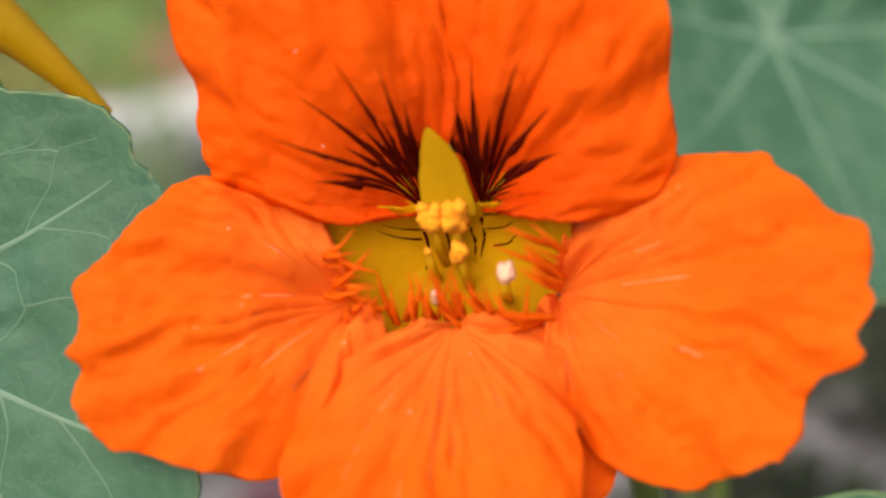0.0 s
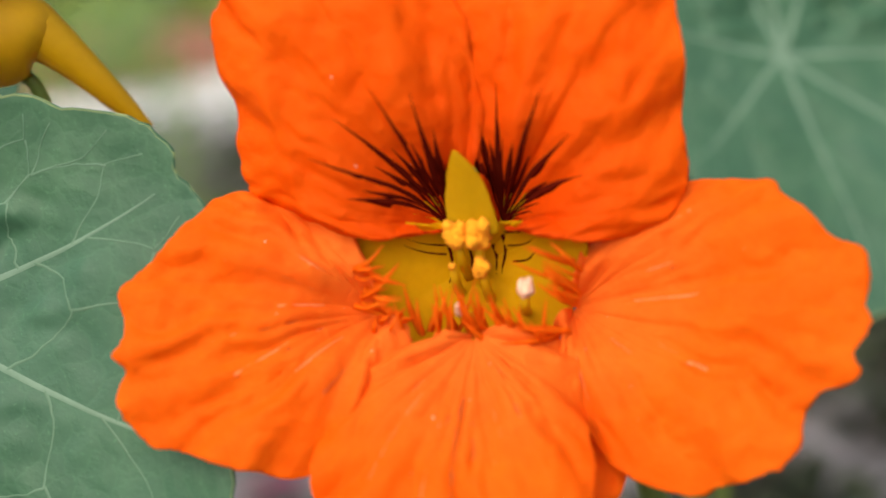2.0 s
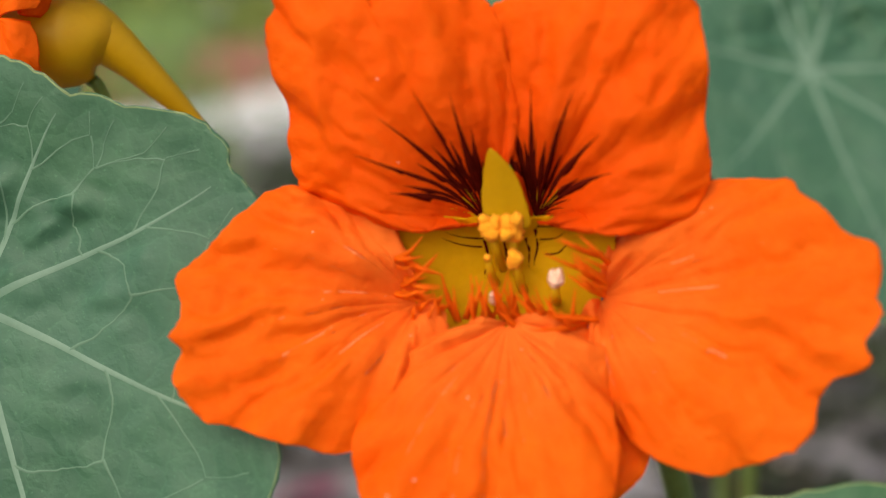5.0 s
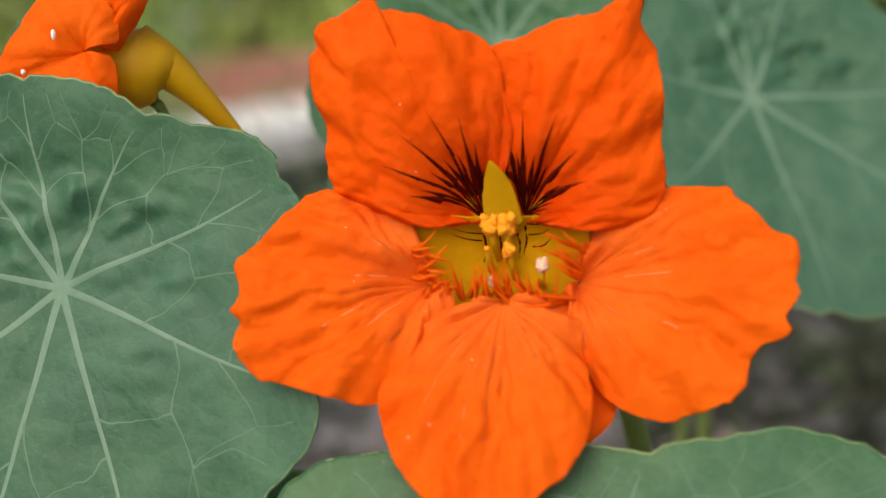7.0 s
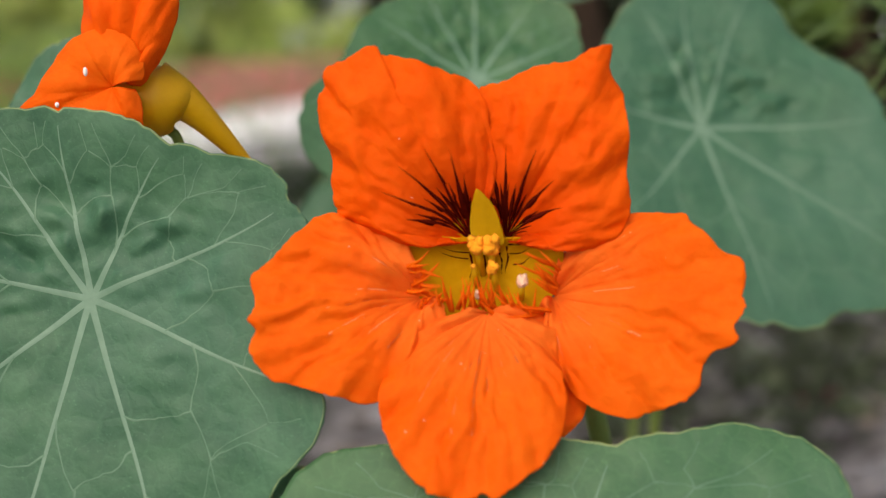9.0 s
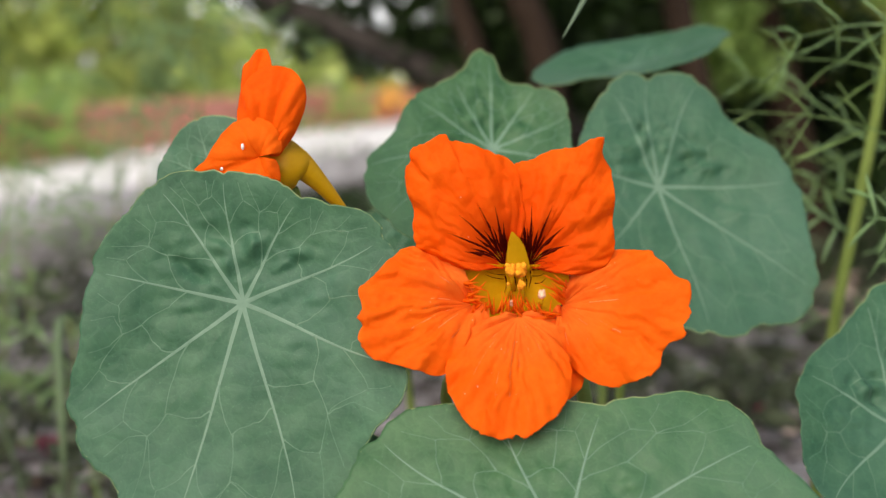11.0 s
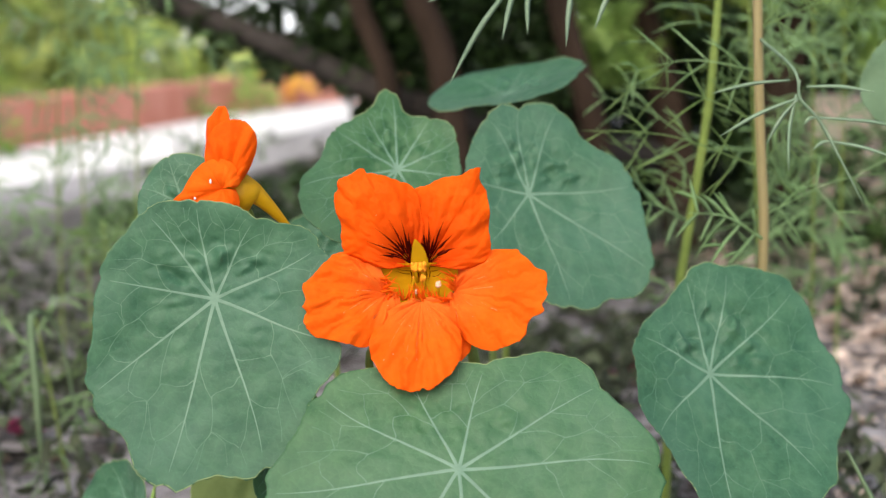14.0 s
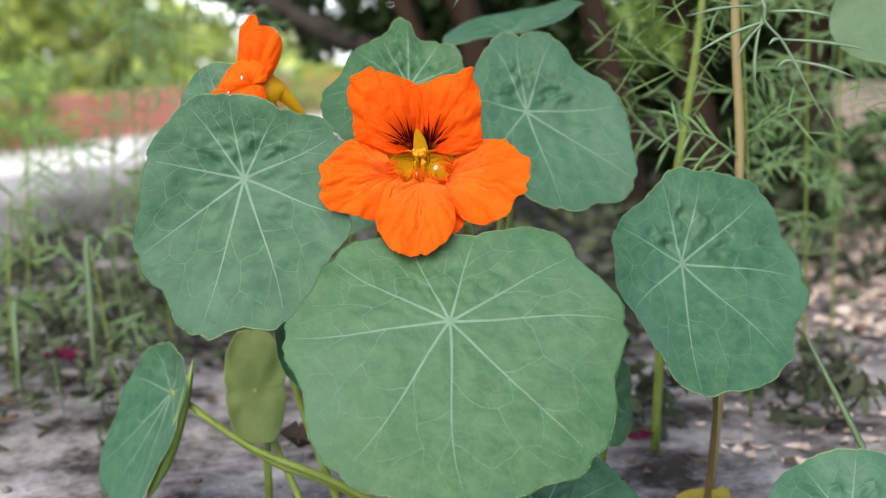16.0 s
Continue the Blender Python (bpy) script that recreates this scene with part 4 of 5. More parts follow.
part("stalk", tube([(9.0, 6.4, 8.6), (9.9, 7.4, 5.0), (9.96, 8.0, 2.2), (9.9, 8.6, -0.2)], [0.10, 0.10, 0.13], 8), REDSTALK, [o for o in bpy.data.objects if o.get("label", "").endswith("thin brown stalk")][0], "brown stalk")
solo("plant_stem", tube([(-7.31, 5.6, 4.87), (-5.4, 5.4, 3.6), (-3.06, 5.2, 2.61), (-0.5, 5.6, 1.0), (1.8, 6.0, -0.2)], [0.10, 0.13, 0.17], 8), STALK, "green creeping nasturtium stem above the soil", "stem")
solo("plant_stem", tube([(1.5, 4.2, 11.0), (1.9, 5.2, 8.5), (2.0, 5.9, 5.0), (2.0, 6.8, -0.2)], [0.16, 0.15, 0.17], 8), STALK, "thick green nasturtium stem below the flower", "stem")

# ---- the second flower, seen from the side ----
second = thing("nasturtium_flower", (-4.3, 3.2, 15.2), "orange nasturtium flower seen from the side with a yellow spur", "flower", "nasturtium flowers")


def lift_back(a, rho):
    return 0.14 * math.sin(math.pi * rho) + rho * (0.05 * fold(a - 70, 6) - 0.06 * fold(a - 92, 6))


def lift_front(a, rho):
    return 0.30 * math.sin(math.pi * min(1, rho * 0.9)) + rho * (0.07 * fold(a - 62, 5) - 0.08 * fold(a - 72, 4) + 0.07 * fold(a - 84, 5) - 0.07 * fold(a - 96, 5) + 0.06 * fold(a - 108, 6))


def lift_low(a, rho):
    return 0.16 * math.sin(math.pi * rho) + rho * (0.05 * fold(a - 175, 7) - 0.06 * fold(a - 205, 9) + 0.07 * fold(a - 245, 12))


petal("upper_petal", (-4.83, 3.2, 16.0), [(33, 0.3), (56, 0.87), (67, 1.17), (72, 1.3), (77, 1.42), (81, 1.42), (87, 1.32), (96, 1.14), (102, 0.99), (107, 0.78), (112, 0.54), (122, 0.28)], lift_back, second, PETAL_DEEP, 75.0, (-0.3, -1, 0.0), 0.06, 26, 44)
petal("upper_petal", (-4.55, 2.95, 15.48), [(-20, 0.22), (17, 0.40), (38, 0.78), (48, 1.12), (57, 1.42), (66, 1.58), (76, 1.62), (88, 1.58), (98, 1.46), (108, 1.25), (121, 0.97), (143, 0.55), (170, 0.40), (200, 0.30)], lift_front, second, PETAL_DEEP, 71.0, (0.0, -1, 0.0), 0.06, 34, 64)
petal("side_petal", (-4.63, 2.60, 15.40), [(10, 0.40), (40, 0.52), (64, 0.64), (86, 0.72), (110, 0.76), (124, 0.78), (150, 0.82), (179, 0.94), (192, 1.27), (199, 1.54), (212, 1.36), (235, 1.02), (261, 0.90), (287, 0.86), (306, 0.66), (325, 0.46), (350, 0.30)], lift_low, second, PETAL, 81.0, (0.0, -1, 0.1), 0.06, 34, 60)
part("calyx", tube([(-4.85, 3.30, 15.32), (-4.52, 3.28, 15.18), (-4.22, 3.30, 15.16), (-3.99, 3.35, 15.14), (-3.84, 3.4, 15.06)], [0.40, 0.50, 0.48, 0.36, 0.16], 16), SPUR, second, "yellow calyx")
part("spur", tube([(-4.30, 3.3, 15.44), (-3.98, 3.35, 15.20), (-3.68, 3.45, 14.90), (-3.34, 3.6, 14.48), (-3.10, 3.7, 14.18)], [0.30, 0.27, 0.19, 0.12, 0.06], 12), SPUR, second, "yellow tapering spur")
part("flower_stalk", tube([(-4.26, 3.4, 15.15), (-4.16, 3.45, 14.77), (-4.02, 3.6, 14.3), (-3.75, 5.0, 11.0), (-3.0, 6.0, 5), (-2.0, 6.8, -0.3)], [0.075, 0.07, 0.09, 0.13], 8), STALK, second)
# opaque white lumps: the drops' highlight is put into their colour
for k, (x, z) in enumerate(((-4.90, 15.61), (-5.30, 15.20))):
    part("water_drop", lump((x, 2.38, z), (0.03, 0.03, 0.06 - 0.025 * k), 90 + k, 6, 8, 0.05), CONCRETE, second, "drop on the petal with its highlight put in as white")

# ---- feathery plants ----


def frond(base, tip, droop, pairs, long, seed, width=0.13, side=(0, 0, 1)):
    """A feathery leaf: a thin midrib with pairs of narrow forked segments."""
    rng = random.Random(seed)
    base, tip = np.array(base, float), np.array(tip, float)
    mid = (base + tip) / 2 + np.array([0, 0, droop])
    rib = smooth_line([base, mid, tip], 8)
    geos = [ribbon(rib, [width * 0.8, width * 0.7, width * 0.5, 0.02], (0, -1, 0.1), 0.8)]
    way = (tip - base) / np.linalg.norm(tip - base)
    across = np.cross(way, [0, -1, 0.2])
    across /= np.linalg.norm(across)
    for k in range(pairs):
        s = (k + 0.8) / (pairs + 0.3)
        p = rib[min(len(rib) - 1, int(s * (len(rib) - 1)))]
        for sign in (-1, 1):
            ln = long * (1.1 - 0.6 * abs(s - 0.4)) * rng.uniform(0.7, 1.2)
            if rng.random() < 0.15:
                continue
            d = way * rng.uniform(0.35, 1.1) + across * sign * rng.uniform(0.45, 1.15) + np.array([0, rng.uniform(-0.5, 0.5), -0.25])
            d /= np.linalg.norm(d)
            end = p + d * ln + np.array([0, 0, -rng.uniform(-0.05, 0.2) * ln])
            seg = smooth_line([p, p + d * ln * 0.5, end], 4)
            geos.append(ribbon(seg, [width * 0.45, width * 0.8, width, width * 0.7, 0.01], (0.2 * rng.uniform(-1, 1), -1, 0.3), 0.3))
            if rng.random() < 0.65:
                q = p + d * ln * rng.uniform(0.35, 0.6)
                d2 = d + across * sign * rng.uniform(-0.9, 0.9) + way * 0.5
                d2 /= np.linalg.norm(d2)
                geos.append(ribbon(smooth_line([q, q + d2 * ln * 0.3, q + d2 * ln * 0.55 + np.array([0, 0, -0.05 * ln])], 3), [width * 0.4, width * 0.8, width * 0.6, 0.01], (0.2 * rng.uniform(-1, 1), -1, 0.3), 0.3))
    return merged(geos)


def blades(pairs, y, width=0.15):
    """Single narrow leaf segments, each from its root to its point."""
    return merged([ribbon(smooth_line([(a[0], y, a[1]), ((a[0] + b[0]) / 2 + 0.04 * (b[1] - a[1]), y - 0.1, (a[1] + b[1]) / 2 + 0.08), (b[0], y - 0.2, b[1])], 5), [width * 0.5, width * 0.8, width, width * 0.8, 0.01], (0.1, -1, 0.3), 0.3) for a, b in pairs])


tall = thing("feathery_plant", (11.4, 10.6, 0), "tall feathery cosmos plant with a tan stem and thread-like leaves", "plant", "feathery plants")
part("stem", tube([(10.5, 10.7, -0.2), (11.0, 10.5, 6), (11.42, 10.5, 11.8), (11.25, 10.5, 16), (11.1, 10.5, 20.4), (10.8, 10.3, 30)], [0.18, 0.16, 0.145], 10), TANSTALK, tall, "tan jointed stem")
part("frond", merged([blades([((3.29, 20.44), (0.74, 19.91)), ((3.55, 20.79), (1.30, 17.61)), ((3.55, 20.79), (2.83, 18.83)), ((3.73, 20.61), (3.55, 18.95)), ((5.07, 20.78), (4.63, 18.58)), ((6.41, 20.76), (5.44, 19.02)), ((5.8, 21.0), (7.3, 20.1)), ((4.3, 21.0), (4.2, 19.9))], 7.3, 0.17), tube([(3.0, 7.3, 20.3), (3.7, 7.3, 20.85), (6.0, 7.5, 21.1), (8.5, 8.5, 21.6), (10.9, 10.2, 22.5)], [0.04, 0.06, 0.08], 6)]), FEATHER_PALE, tall, "pale grey-green drooping frond")
part("frond", merged([blades([((11.32, 16.96), (8.96, 15.94)), ((11.32, 16.96), (10.29, 15.64)), ((11.83, 16.37), (11.39, 16.2)), ((11.83, 16.37), (14.82, 15.92)), ((12.26, 15.68), (11.66, 15.47)), ((12.26, 15.68), (14.21, 15.1)), ((11.22, 17.06), (10.97, 14.86)), ((11.52, 17.26), (13.42, 17.06)), ((11.02, 17.46), (8.72, 17.16))], 7.0, 0.115), tube([(11.32, 7.0, 17.46), (11.32, 7.0, 16.96), (11.83, 7.0, 16.37), (12.26, 7.0, 15.68), (13.27, 6.8, 13.71)], [0.03, 0.045, 0.05, 0.05, 0.01], 6), tube([(11.32, 7.0, 16.96), (11.32, 7.6, 17.76), (11.2, 10.4, 18.6)], [0.03, 0.04, 0.05], 6)]), FEATHER_PALE, tall, "pale grey-green frond reaching forward")
short = thing("feathery_plant", (9.8, 15.8, 0), "slim feathery cosmos plant with a yellow-green stem", "plant", "feathery plants")
part("stem", tube([(9.4, 15.9, -0.2), (9.7, 15.8, 6), (9.98, 15.8, 9.63), (10.6, 15.8, 13.5), (11.16, 15.8, 17.6), (11.6, 15.9, 24)], [0.19, 0.17, 0.13], 10), STALK, short, "yellow-green stem")
rp = random.Random(12)
for plant, sx, sy, zs in ((tall, 11.3, 10.5, (13.0, 14.6, 16.0, 17.6, 19.0, 20.6, 22.0, 23.5)), (short, 10.7, 15.8, (11.5, 12.8, 13.6, 14.8, 16.0, 17.5, 19.0, 20.5))):
    for k, z in enumerate(zs):
        for turn in ((0, 1) if k % 3 == 1 else (0,)):
            a = k * 1.3 + turn * 2.1 + rp.uniform(-0.4, 0.4)
            ln = rp.uniform(3.5, 6.0) if plant is tall else rp.uniform(2.4, 4.4)
            tip = (sx + ln * math.cos(a), sy + 0.4 * abs(ln * math.sin(a)) * (1 if sy > 12 else 0.8) + 1.0, z + rp.uniform(-0.4, 2.0))
            part("frond", frond((sx, sy, z), tip, 0.4, 4, 1.7, 100 + k * 7 + turn + int(sy), 0.066), FEATHER_DIM if (k + turn) % 3 else FEATHER, plant)
part("frond", frond((10.2, 15.6, 12.2), (7.2, 13.5, 13.0), 0.4, 5, 1.6, 301, 0.13), FEATHER, short, "grey-green frond")
part("frond", frond((11.4, 10.4, 12.3), (8.7, 9.3, 13.4), 0.3, 5, 1.5, 302, 0.13), FEATHER, tall, "grey-green frond")


def wild(name, x, y, height, seed, mat, label, group, count=14, spread=5.0, lean=0.0):
    rng = random.Random(seed)
    top = thing(name, (x, y, 0), label, "plant", group)
    part("stem", tube([(x, y, -0.3), (x + lean * 0.4, y, height * 0.5), (x + lean, y + 0.5, height)], [0.07, 0.06, 0.04], 6), STALK, top)
    for k in range(count):
        z = height * (0.25 + 0.75 * k / count)
        a = rng.uniform(0, 6.28)
        ln = rng.uniform(0.6, 1.0) * spread
        bx = x + lean * z / height
        part("frond", frond((bx, y, z), (bx + ln * math.cos(a), y + 0.5 * ln * math.sin(a), z + rng.uniform(-0.5, 0.5) * spread), 0.6, 5, spread * 0.3, seed * 50 + k, 0.11), mat, top)
    return top


for k, (x, y, h, s, n) in enumerate(((-19, 42, 24, 6, 9), (-26, 50, 30, 7, 10), (-12.5, 46, 17, 5, 6), (-34, 60, 34, 8, 10), (-14.5, 24, 8, 3.6, 6), (-20.5, 27, 10, 4.5, 7), (-21.5, 33, 17, 5.5, 9), (-12.8, 29, 11, 4.0, 8))):
    wild("feathery_plant", x, y, h, 20 + k, FEATHER_DIM if k % 2 else FEATHER, "thin feathery garden plant with pale green thread-like leaves", "feathery plants", n, s, random.Random(k).uniform(-2, 2))
for k, (x, y, h, s, n) in enumerate(((36, 54, 28, 8, 9),)):
    wild("feathery_plant", x, y, h, 60 + k, FEATHER_DIM, "shaded feathery garden plant among the stems", "feathery plants", n, s, random.Random(k).uniform(-2, 2))
for k, (x, y, top_z, low_z, w) in enumerate(((-14.5, 20, 8.6, 2.6, 0.34), (-17.5, 19, 6.0, 2.0, 0.3))):
    solo("grass_blade", ribbon(smooth_line([(x, y, low_z), (x + 0.1, y - 0.2, (low_z + top_z) / 2), (x - 0.05, y + 0.6, top_z), (x + 0.6, y + 2.2, top_z - 1.5), (x + 1.0, y + 3.2, -0.3)], 6), [0.05, w, w * 0.9, 0.12, 0.08], (0, -1, 0.2), 0.2), GRASS, "pale green grass blade bent over to the soil", "grass", "grass blades")
solo("grass_blade", ribbon(smooth_line([(12.4, 5.5, 6.9), (13.5, 5.0, 4.6), (14.6, 4.5, 2.2), (15.6, 4.0, -0.2)], 6), [0.10, 0.22, 0.26, 0.3], (0, -1, 0.4), 0.3), GRASS, "dull green stem slanting to the soil", "grass", "grass blades")
wild("feathery_plant", 14.4, 20.0, 20, 90, FEATHER, "dense pale green feathery plant behind the tan stem", "feathery plants", 13, 4.2, -0.6)
for k, (x, y, h, s, n) in enumerate(((18.5, 26, 23, 4.6, 14), (21.5, 31, 26, 5.4, 15), (27.0, 36, 27, 6.0, 15))):
    wild("feathery_plant", x, y, h, 95 + k, FEATHER, "soft green feathery plant with thread-like leaves", "feathery plants", n, s, random.Random(k + 9).uniform(-1.5, 1.5))
for k, (x, y, h, s, n) in enumerate(((-13.5, 36, 25, 5.5, 13), (-17.0, 41, 27, 6.5, 13))):
    wild("feathery_plant", x, y, h, 110 + k, FEATHER, "tall thin feathery plant with pale green thread-like leaves", "feathery plants", n, s, 1.2 - k)
# the pale broad leaf high among the feathery plants
leaf((16.7, 11.6, 17.0), (-0.1, -1, 0.4), [(0, 2.3), (60, 1.9), (100, 1.8), (150, 1.7), (200, 1.9), (260, 1.7), (315, 2.1)],
     [10, 60, 110, 160, 210, 260, 310], 14.0, "pale broad leaf among feathery stems", [(19.7, 13.6, 15.0), (28.7, 17.6, 9), (32, 24.0, 0)], mat=PALE_LEAF, vein_mat=PALE_LEAF, pucker=0.02, stalk_r=0.05, name="broad_leaf", wide=0.05)


def leafy(count, box, size, seed, keep=None, tilt=0.8):
    """Many small pointed leaves strewn through a box, some of it left open."""
    rng = random.Random(seed)
    verts, faces = [], []
    made = 0
    while made < count:
        p = np.array([rng.uniform(box[0], box[1]), rng.uniform(box[2], box[3]), rng.uniform(box[4], box[5])])
        if keep and not keep(p):
            made += 0.2
            continue
        made += 1
        d = np.array([rng.uniform(-1, 1), rng.uniform(-1, 1), rng.uniform(-1, 0.6)])
        d /= np.linalg.norm(d) + 1e-6
        s = np.cross(d, [rng.uniform(-1, 1), rng.uniform(-1, 1), rng.uniform(-1, 1) * tilt])
        s /= np.linalg.norm(s) + 1e-6
        up = np.cross(d, s)
        ln, w = rng.uniform(*size), rng.uniform(0.35, 0.55)
        k = len(verts)
        for u, v, h in ((0, 0, 0), (0.3, w * 0.42, 0.08), (0.3, -w * 0.42, 0.08), (0.3, 0, 0), (0.68, w * 0.36, 0.02), (0.68, -w * 0.36, 0.02), (0.68, 0, -0.06), (1, 0, -0.2)):
            verts.append((p + ln * (u * d + v * s + h * up)).tolist())
        faces += [(k, k + 3, k + 1), (k, k + 2, k + 3), (k + 3, k + 6, k + 4, k + 1), (k + 2, k + 5, k + 6, k + 3), (k + 6, k + 7, k + 4), (k + 5, k + 7, k + 6)]
    return verts, faces


# ---- what lies on the soil ----
rl = random.Random(31)


def scrap(x, y, size, seed, lift=0.0):
    """A curled dry scrap of leaf."""
    rng = random.Random(seed)
    turn, bend, tilt = rng.uniform(0, 6.28), rng.uniform(0.1, 0.5), rng.uniform(-0.4, 0.4)
    verts, faces = [], []
    for i in range(5):
        u = i / 4 - 0.5
        w = 0.5 * math.cos(u * 2.9) * rng.uniform(0.8, 1.2) * 0.55
        for j in (-1, 0, 1):
            px, py = u * size, j * w * size
            pz = bend * size * (u * u * 1.5 + 0.3 * j * j) + tilt * py
            verts.append((x + px * math.cos(turn) - py * math.sin(turn), y + px * math.sin(turn) + py * math.cos(turn), ground_height(x, y) + 0.12 * size + pz + lift))
    for i in range(4):
        for j in range(2):
            a = i * 3 + j
            faces.append((a, a + 1, a + 4, a + 3))
    return verts, faces


def strewn(count, seed, sizes, box):
    rng = random.Random(seed)
    return [(rng.uniform(box[0], box[1]), box[2] + (box[3] - box[2]) * rng.random() ** 1.3, rng.uniform(*sizes)) for _ in range(count)]


# the second lot of scraps stands in for shadow between the plants
solo("dry_leaf_litter", merged([scrap(x, y, s, 1000 + k) for k, (x, y, s) in enumerate(strewn(520, 41, (0.5, 1.8), (-60, 60, 20, 100)) + strewn(45, 42, (0.4, 1.0), (-2, 18, 13, 48)))]), LITTER, "dry brown and tan leaf litter over the soil, partly standing in for shadow", "leaf litter", kind="stuff")
# the lots behind the flower also darken soil in the plants' shadow
solo("ground_cover", merged([leafy(2800, (-34, -8, 30, 82, -0.3, 3.2), (0.5, 1.4), 71, lambda p: wave(p[0] * 0.08, p[1] * 0.06, 3.3) > -0.15 - p[1] * 0.002), leafy(1300, (-8, 34, 44, 80, -0.3, 5), (0.7, 1.9), 72), leafy(520, (-24, -11.5, 18, 36, -0.3, 4.5), (0.5, 1.3), 73), leafy(1300, (2, 20, 16, 46, -0.3, 2.6), (0.6, 1.6), 74, lambda p: wave(p[0] * 0.16, p[1] * 0.12, 6.6) > 0.0)]), COVER, "low dull green weeds, some added to darken the soil", "weeds", kind="stuff")
solo("pale_leaf_litter", merged([scrap(x, y, s, 5000 + k) for k, (x, y, s) in enumerate(strewn(700, 81, (0.5, 1.5), (20, 46, 34, 80)) + strewn(420, 82, (0.3, 0.9), (12, 34, 12, 40)) + strewn(420, 85, (0.8, 2.0), (26, 42, 46, 80)) + strewn(10, 83, (0.8, 1.6), (3, 9, 18, 34)))]), DAPPLE_LITTER, "dry leaves on the soil with sun dapples put in as pale pink", "leaf litter", kind="stuff")
solo("gravel", merged([lump((x, y, ground_height(x, y) + 0.1 * s), (0.4 * s, 0.35 * s, 0.25 * s), 3000 + k, 4, 6, 0.2) for k, (x, y, s) in enumerate(strewn(700, 43, (0.3, 0.8), (-50, 50, 0, 70)))]), PEBBLE, "small grey clods and pebbles on the soil", "gravel", kind="stuff")
twigs = []
for k, (x, y, s) in enumerate(strewn(70, 47, (2.0, 5.0), (-50, 50, 10, 70))):
    a = rl.uniform(0, 6.28)
    g = ground_height(x, y)
    twigs.append(tube([(x, y, g + 0.2), (x + s * 0.5 * math.cos(a), y + s * 0.5 * math.sin(a), g + 0.45), (x + s * math.cos(a + 0.3), y + s * math.sin(a + 0.3), g + 0.15)], [0.05, 0.04, 0.03], 5, 3))
solo("twig_litter", merged(twigs), BARK, "thin dry twigs lying on the soil", "twigs", kind="stuff")
for k, (x, y, s) in enumerate(((-18.4, 30.5, 1.9), (-19.6, 31.5, 1.5), (-17.6, 31.2, 1.2), (-9.2, 27.0, 1.8), (-8.6, 27.6, 1.3), (4.2, 27.0, 1.8), (5.0, 26.2, 1.2), (12.0, 36.0, 2.0), (8.8, 16.0, 1.2))):
    solo("fallen_petal", merged([scrap(x, y, s, 500 + k, 0.4), scrap(x + 0.3, y - 0.2, s * 0.8, 600 + k, 0.7)]), MAGENTA, "crumpled dark magenta petal fallen on the soil", "petal", "fallen petals")
solo("yellowed_leaf", merged([scrap(10.3, 8.6, 2.0, 700, 0.1), scrap(9.6, 8.8, 1.6, 703, 0.2)]), YELLOW_LEAF, "small yellowed leaf lying at a stalk's foot", "leaf")
solo("yellowed_leaf", scrap(-6.6, 6.5, 1.6, 701, 0.3), YELLOW_LEAF, "small yellowed leaf lying on the soil", "leaf")
solo("yellowed_leaf", scrap(-4.6, 10.5, 2.2, 702, 2.0), LITTER, "withered orange-brown leaf caught between stems", "leaf")

# these dark leaves stand in for the shadow under the shrub
solo("undergrowth", leafy(2200, (-30, 6, 92, 175, -0.3, 3.6), (1.4, 3.0), 63), SHADE_LEAF, "dark low leaves added in place of the shade beside the kerb", "undergrowth", kind="stuff")

# ---- shrubs and tree ----


tree = thing("shrub_tree", (30, 95, 0), "old dark garden shrub with bent grey-brown branches and deep shade", "tree")
part("trunk", tube([(26, 78, -0.5), (24, 80, 14), (21, 84, 30), (24, 90, 60)], [2.2, 1.5, 1.3, 1.1], 12), REDBARK, tree, "red-brown trunk")
part("branch", tube([(24, 80, 8), (12, 70, 10.8), (0, 66, 14.9), (-12, 66, 20.4), (-30, 70, 28)], [1.5, 1.1, 1.0, 0.8, 0.5], 10), BARK, tree, "bent grey-brown branch")
part("branch", tube([(20, 88, 8), (10, 84, 20), (9, 84, 30), (8, 86, 50)], [1.7, 1.5, 1.4], 10), REDBARK, tree)
part("branch", tube([(18, 70, -0.5), (15.5, 66, 12), (12.6, 64, 22), (11, 66, 40)], [1.1, 1.0, 0.9], 10), REDBARK, tree)
part("branch", tube([(4, 72, 17), (2, 80, 25), (-4, 88, 34)], [0.9, 0.8, 0.6], 8), BARK, tree)
part("branch", tube([(1.5, 64, -0.5), (0.6, 63, 9), (0.1, 63, 15.7), (-0.8, 63, 18.8), (-2, 63, 23), (-2.4, 64, 34)], [0.9, 0.8, 0.7], 10), REDBARK, tree)
part("branch", tube([(6.5, 64, -0.5), (5.2, 63, 8), (4, 63, 17.6), (2.2, 63, 22.7), (0.9, 64, 33)], [1.3, 1.15, 1.0], 10), REDBARK, tree)
part("branch", tube([(34, 78, -0.5), (33, 76, 15), (36, 76, 30), (38, 80, 50)], [2.0, 1.8, 1.6], 10), REDBARK, tree)


rh = random.Random(77)
SKY_HOLES = []
for _ in range(900):
    spot_x, spot_z, spot_r = rh.uniform(-26, -6), rh.uniform(14, 31), rh.uniform(0.02, 0.3)
    if all((spot_x - x) ** 2 + (spot_z - z) ** 2 > (spot_r + r + 1.75) ** 2 for x, z, r in SKY_HOLES):
        SKY_HOLES.append((spot_x, spot_z, spot_r))


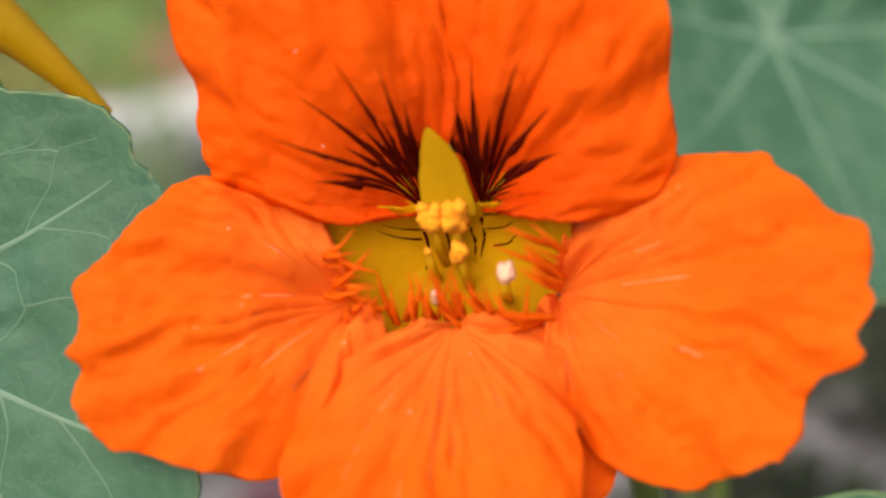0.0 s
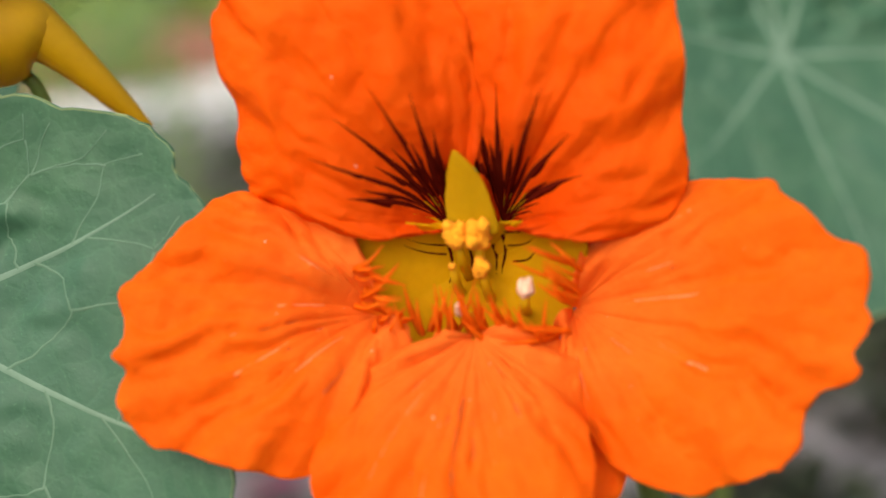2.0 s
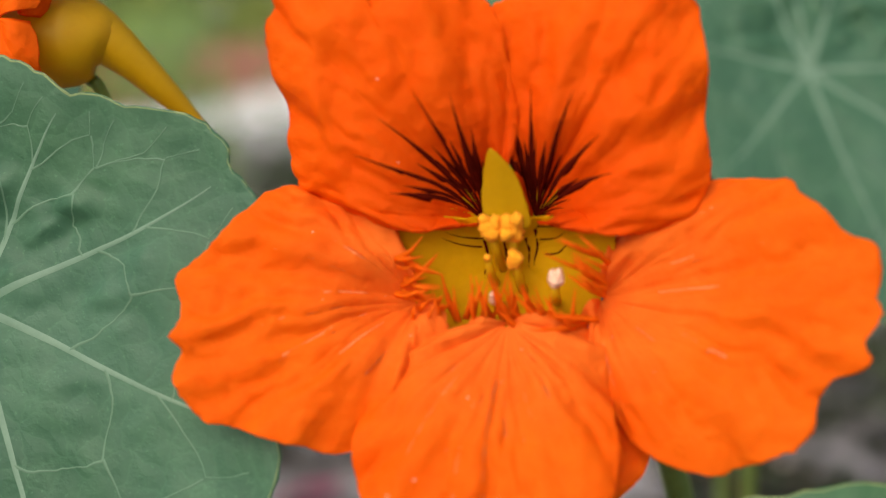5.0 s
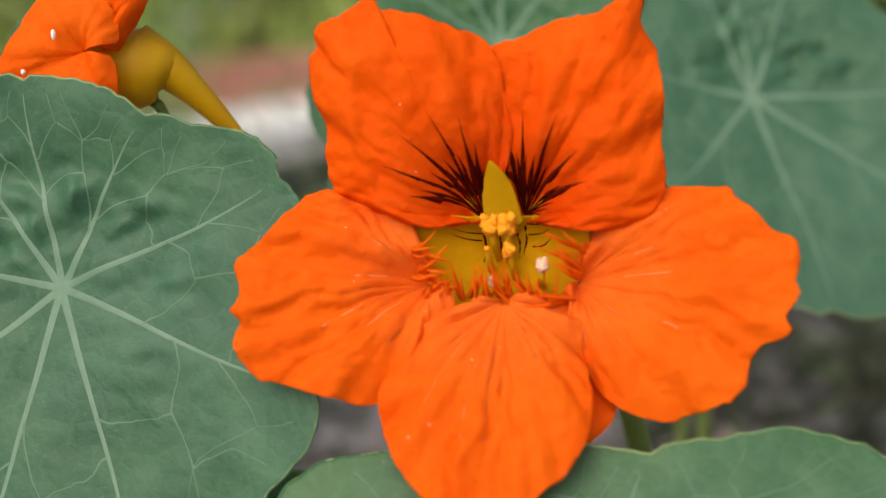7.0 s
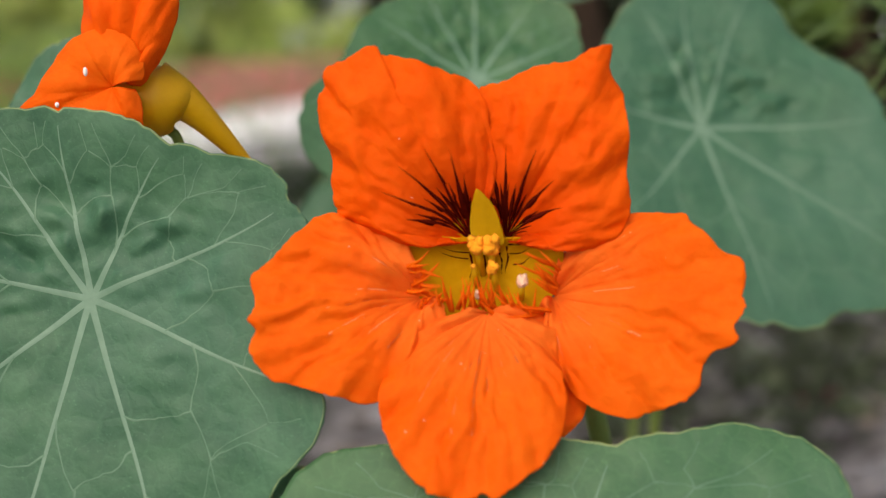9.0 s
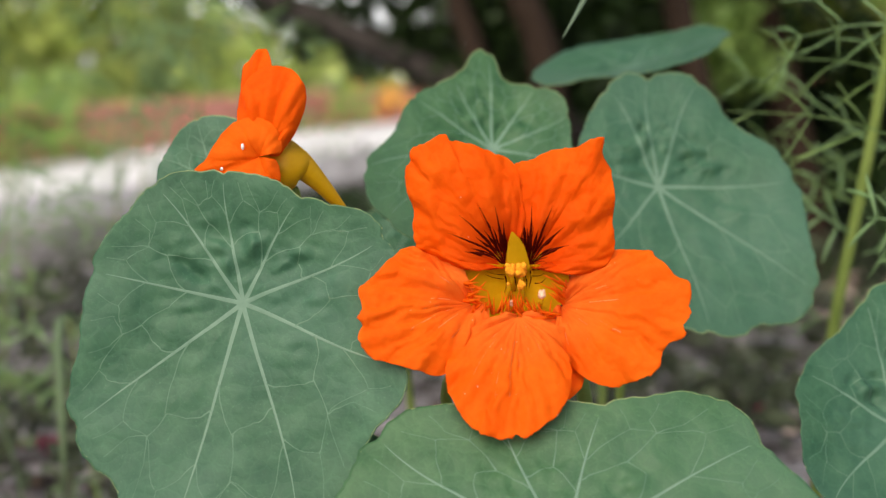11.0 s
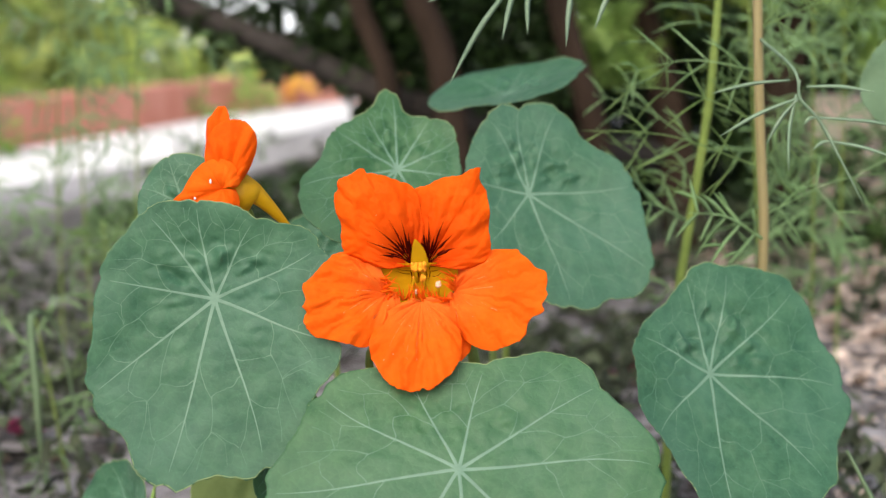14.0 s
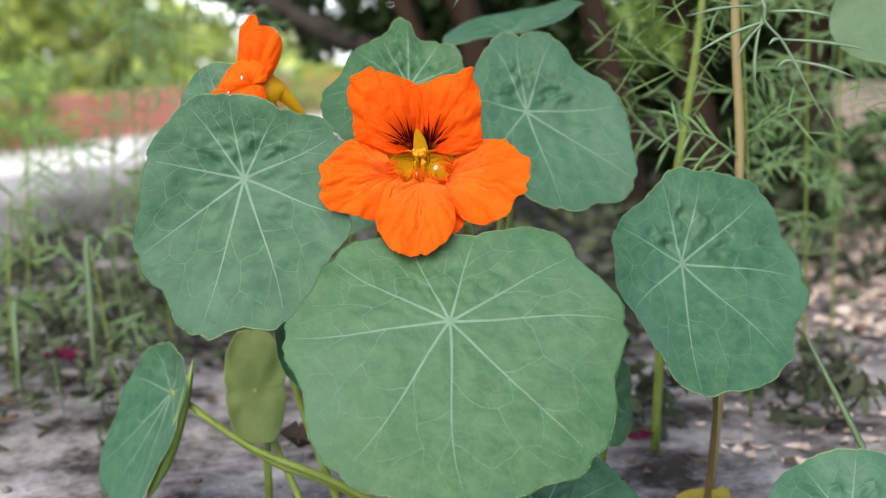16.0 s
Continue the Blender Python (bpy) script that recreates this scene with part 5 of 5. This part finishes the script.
def crown_gap(p):
    low = np.interp(p[0], (-34, -25, -21, -17, -13.5, -9, 0, 20), (40.0, 29.0, 23.5, 20.4, 18.6, 17.0, 14.0, 12.0)) + 2.2 * wave(p[0] * 0.35, 0.7, 4.0)
    if p[2] < low:
        return False
    return all((p[0] - x) ** 2 + (p[2] - z) ** 2 > (r + 0.75) ** 2 for x, z, r in SKY_HOLES)


# the last lot hangs overhead out of view, added to shade the ground
part("crown", merged([leafy(17000, (-36, 14, 64.5, 76, 13.5, 33), (0.7, 1.5), 51, crown_gap), leafy(4200, (6, 75, 82, 118, 9, 54), (1.8, 4.0), 52), leafy(950, (-8, 10, 24, 76, 37, 50), (2.5, 5.0), 62)]), SHADE_LEAF, tree, "dark green shaded leaves, some added overhead out of view")
# added block; the sunlight on a far pink patch is in its colour
solo("garden_wall", strip_block([(37.5, 81), (60, 80), (84, 78)], 4, -1.0, 12.8, 0.3), PINK_PATCH, "added pale pink block standing in for a bright patch between plants", "wall", kind="structure", smooth=False)
# the first lot is added where dark shade lies below the pink block
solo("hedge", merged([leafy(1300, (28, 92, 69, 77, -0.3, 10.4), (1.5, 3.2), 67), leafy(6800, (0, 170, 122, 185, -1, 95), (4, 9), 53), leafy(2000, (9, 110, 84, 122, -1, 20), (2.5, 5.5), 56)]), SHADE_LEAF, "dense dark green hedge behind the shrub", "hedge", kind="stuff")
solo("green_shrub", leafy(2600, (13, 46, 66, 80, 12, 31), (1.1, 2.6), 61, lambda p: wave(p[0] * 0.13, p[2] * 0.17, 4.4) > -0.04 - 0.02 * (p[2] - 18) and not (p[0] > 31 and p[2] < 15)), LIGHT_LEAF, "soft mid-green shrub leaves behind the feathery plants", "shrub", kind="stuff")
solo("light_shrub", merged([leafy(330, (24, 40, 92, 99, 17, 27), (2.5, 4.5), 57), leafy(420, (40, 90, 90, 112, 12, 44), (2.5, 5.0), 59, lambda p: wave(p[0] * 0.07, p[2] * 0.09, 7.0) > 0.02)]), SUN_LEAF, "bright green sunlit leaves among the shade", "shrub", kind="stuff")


def border_keep(p):
    near = min((p[0] - q[0]) ** 2 + (p[1] - q[1]) ** 2 for q in brick_line)
    return near < 100 and wave(p[0] * 0.07, p[1] * 0.06, 2.7) > 0.10 + 0.02 * (p[2] - 10) + (0.16 if p[0] < -47 else 0.0)


solo("border_plants", leafy(5200, (-110, -12, 105, 265, 4, 16), (1.4, 3.2), 65, border_keep), LIGHT_LEAF, "green leaves spilling over the brick border", "plants", kind="stuff")


def far_keep(p):
    if p[0] > -100:
        return p[2] < np.interp(p[0], (-100, -80, -58), (42, 36, 20)) + 18 * wave(p[0] * 0.06, 0.4, 5.0)
    return wave(p[0] * 0.035, p[2] * 0.05, 5.0) > -0.62 or p[2] < 40


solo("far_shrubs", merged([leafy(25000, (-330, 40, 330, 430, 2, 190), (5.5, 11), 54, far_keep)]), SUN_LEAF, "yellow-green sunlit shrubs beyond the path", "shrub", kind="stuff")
solo("far_flowers", merged([leafy(40, (-27, -17, 268, 280, 7, 12), (3, 6), 58)]), OCHRE, "ochre flowers blurred far behind", "flowers", kind="stuff")

# a glowing sheet added so that gaps in the leaves show white
SKY_GLOW, hn, hl = material("sky_glow")
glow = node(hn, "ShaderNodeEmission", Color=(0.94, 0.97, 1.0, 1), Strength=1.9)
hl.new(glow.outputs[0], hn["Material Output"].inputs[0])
solo("backdrop", ([(-1700, 1500, -5), (700, 1500, -5), (700, 1500, 800), (-1700, 1500, 800)], [(0, 1, 2, 3)]), SKY_GLOW, "added glowing sheet standing in for bright sky beyond the garden", "sky", kind="structure", smooth=False)
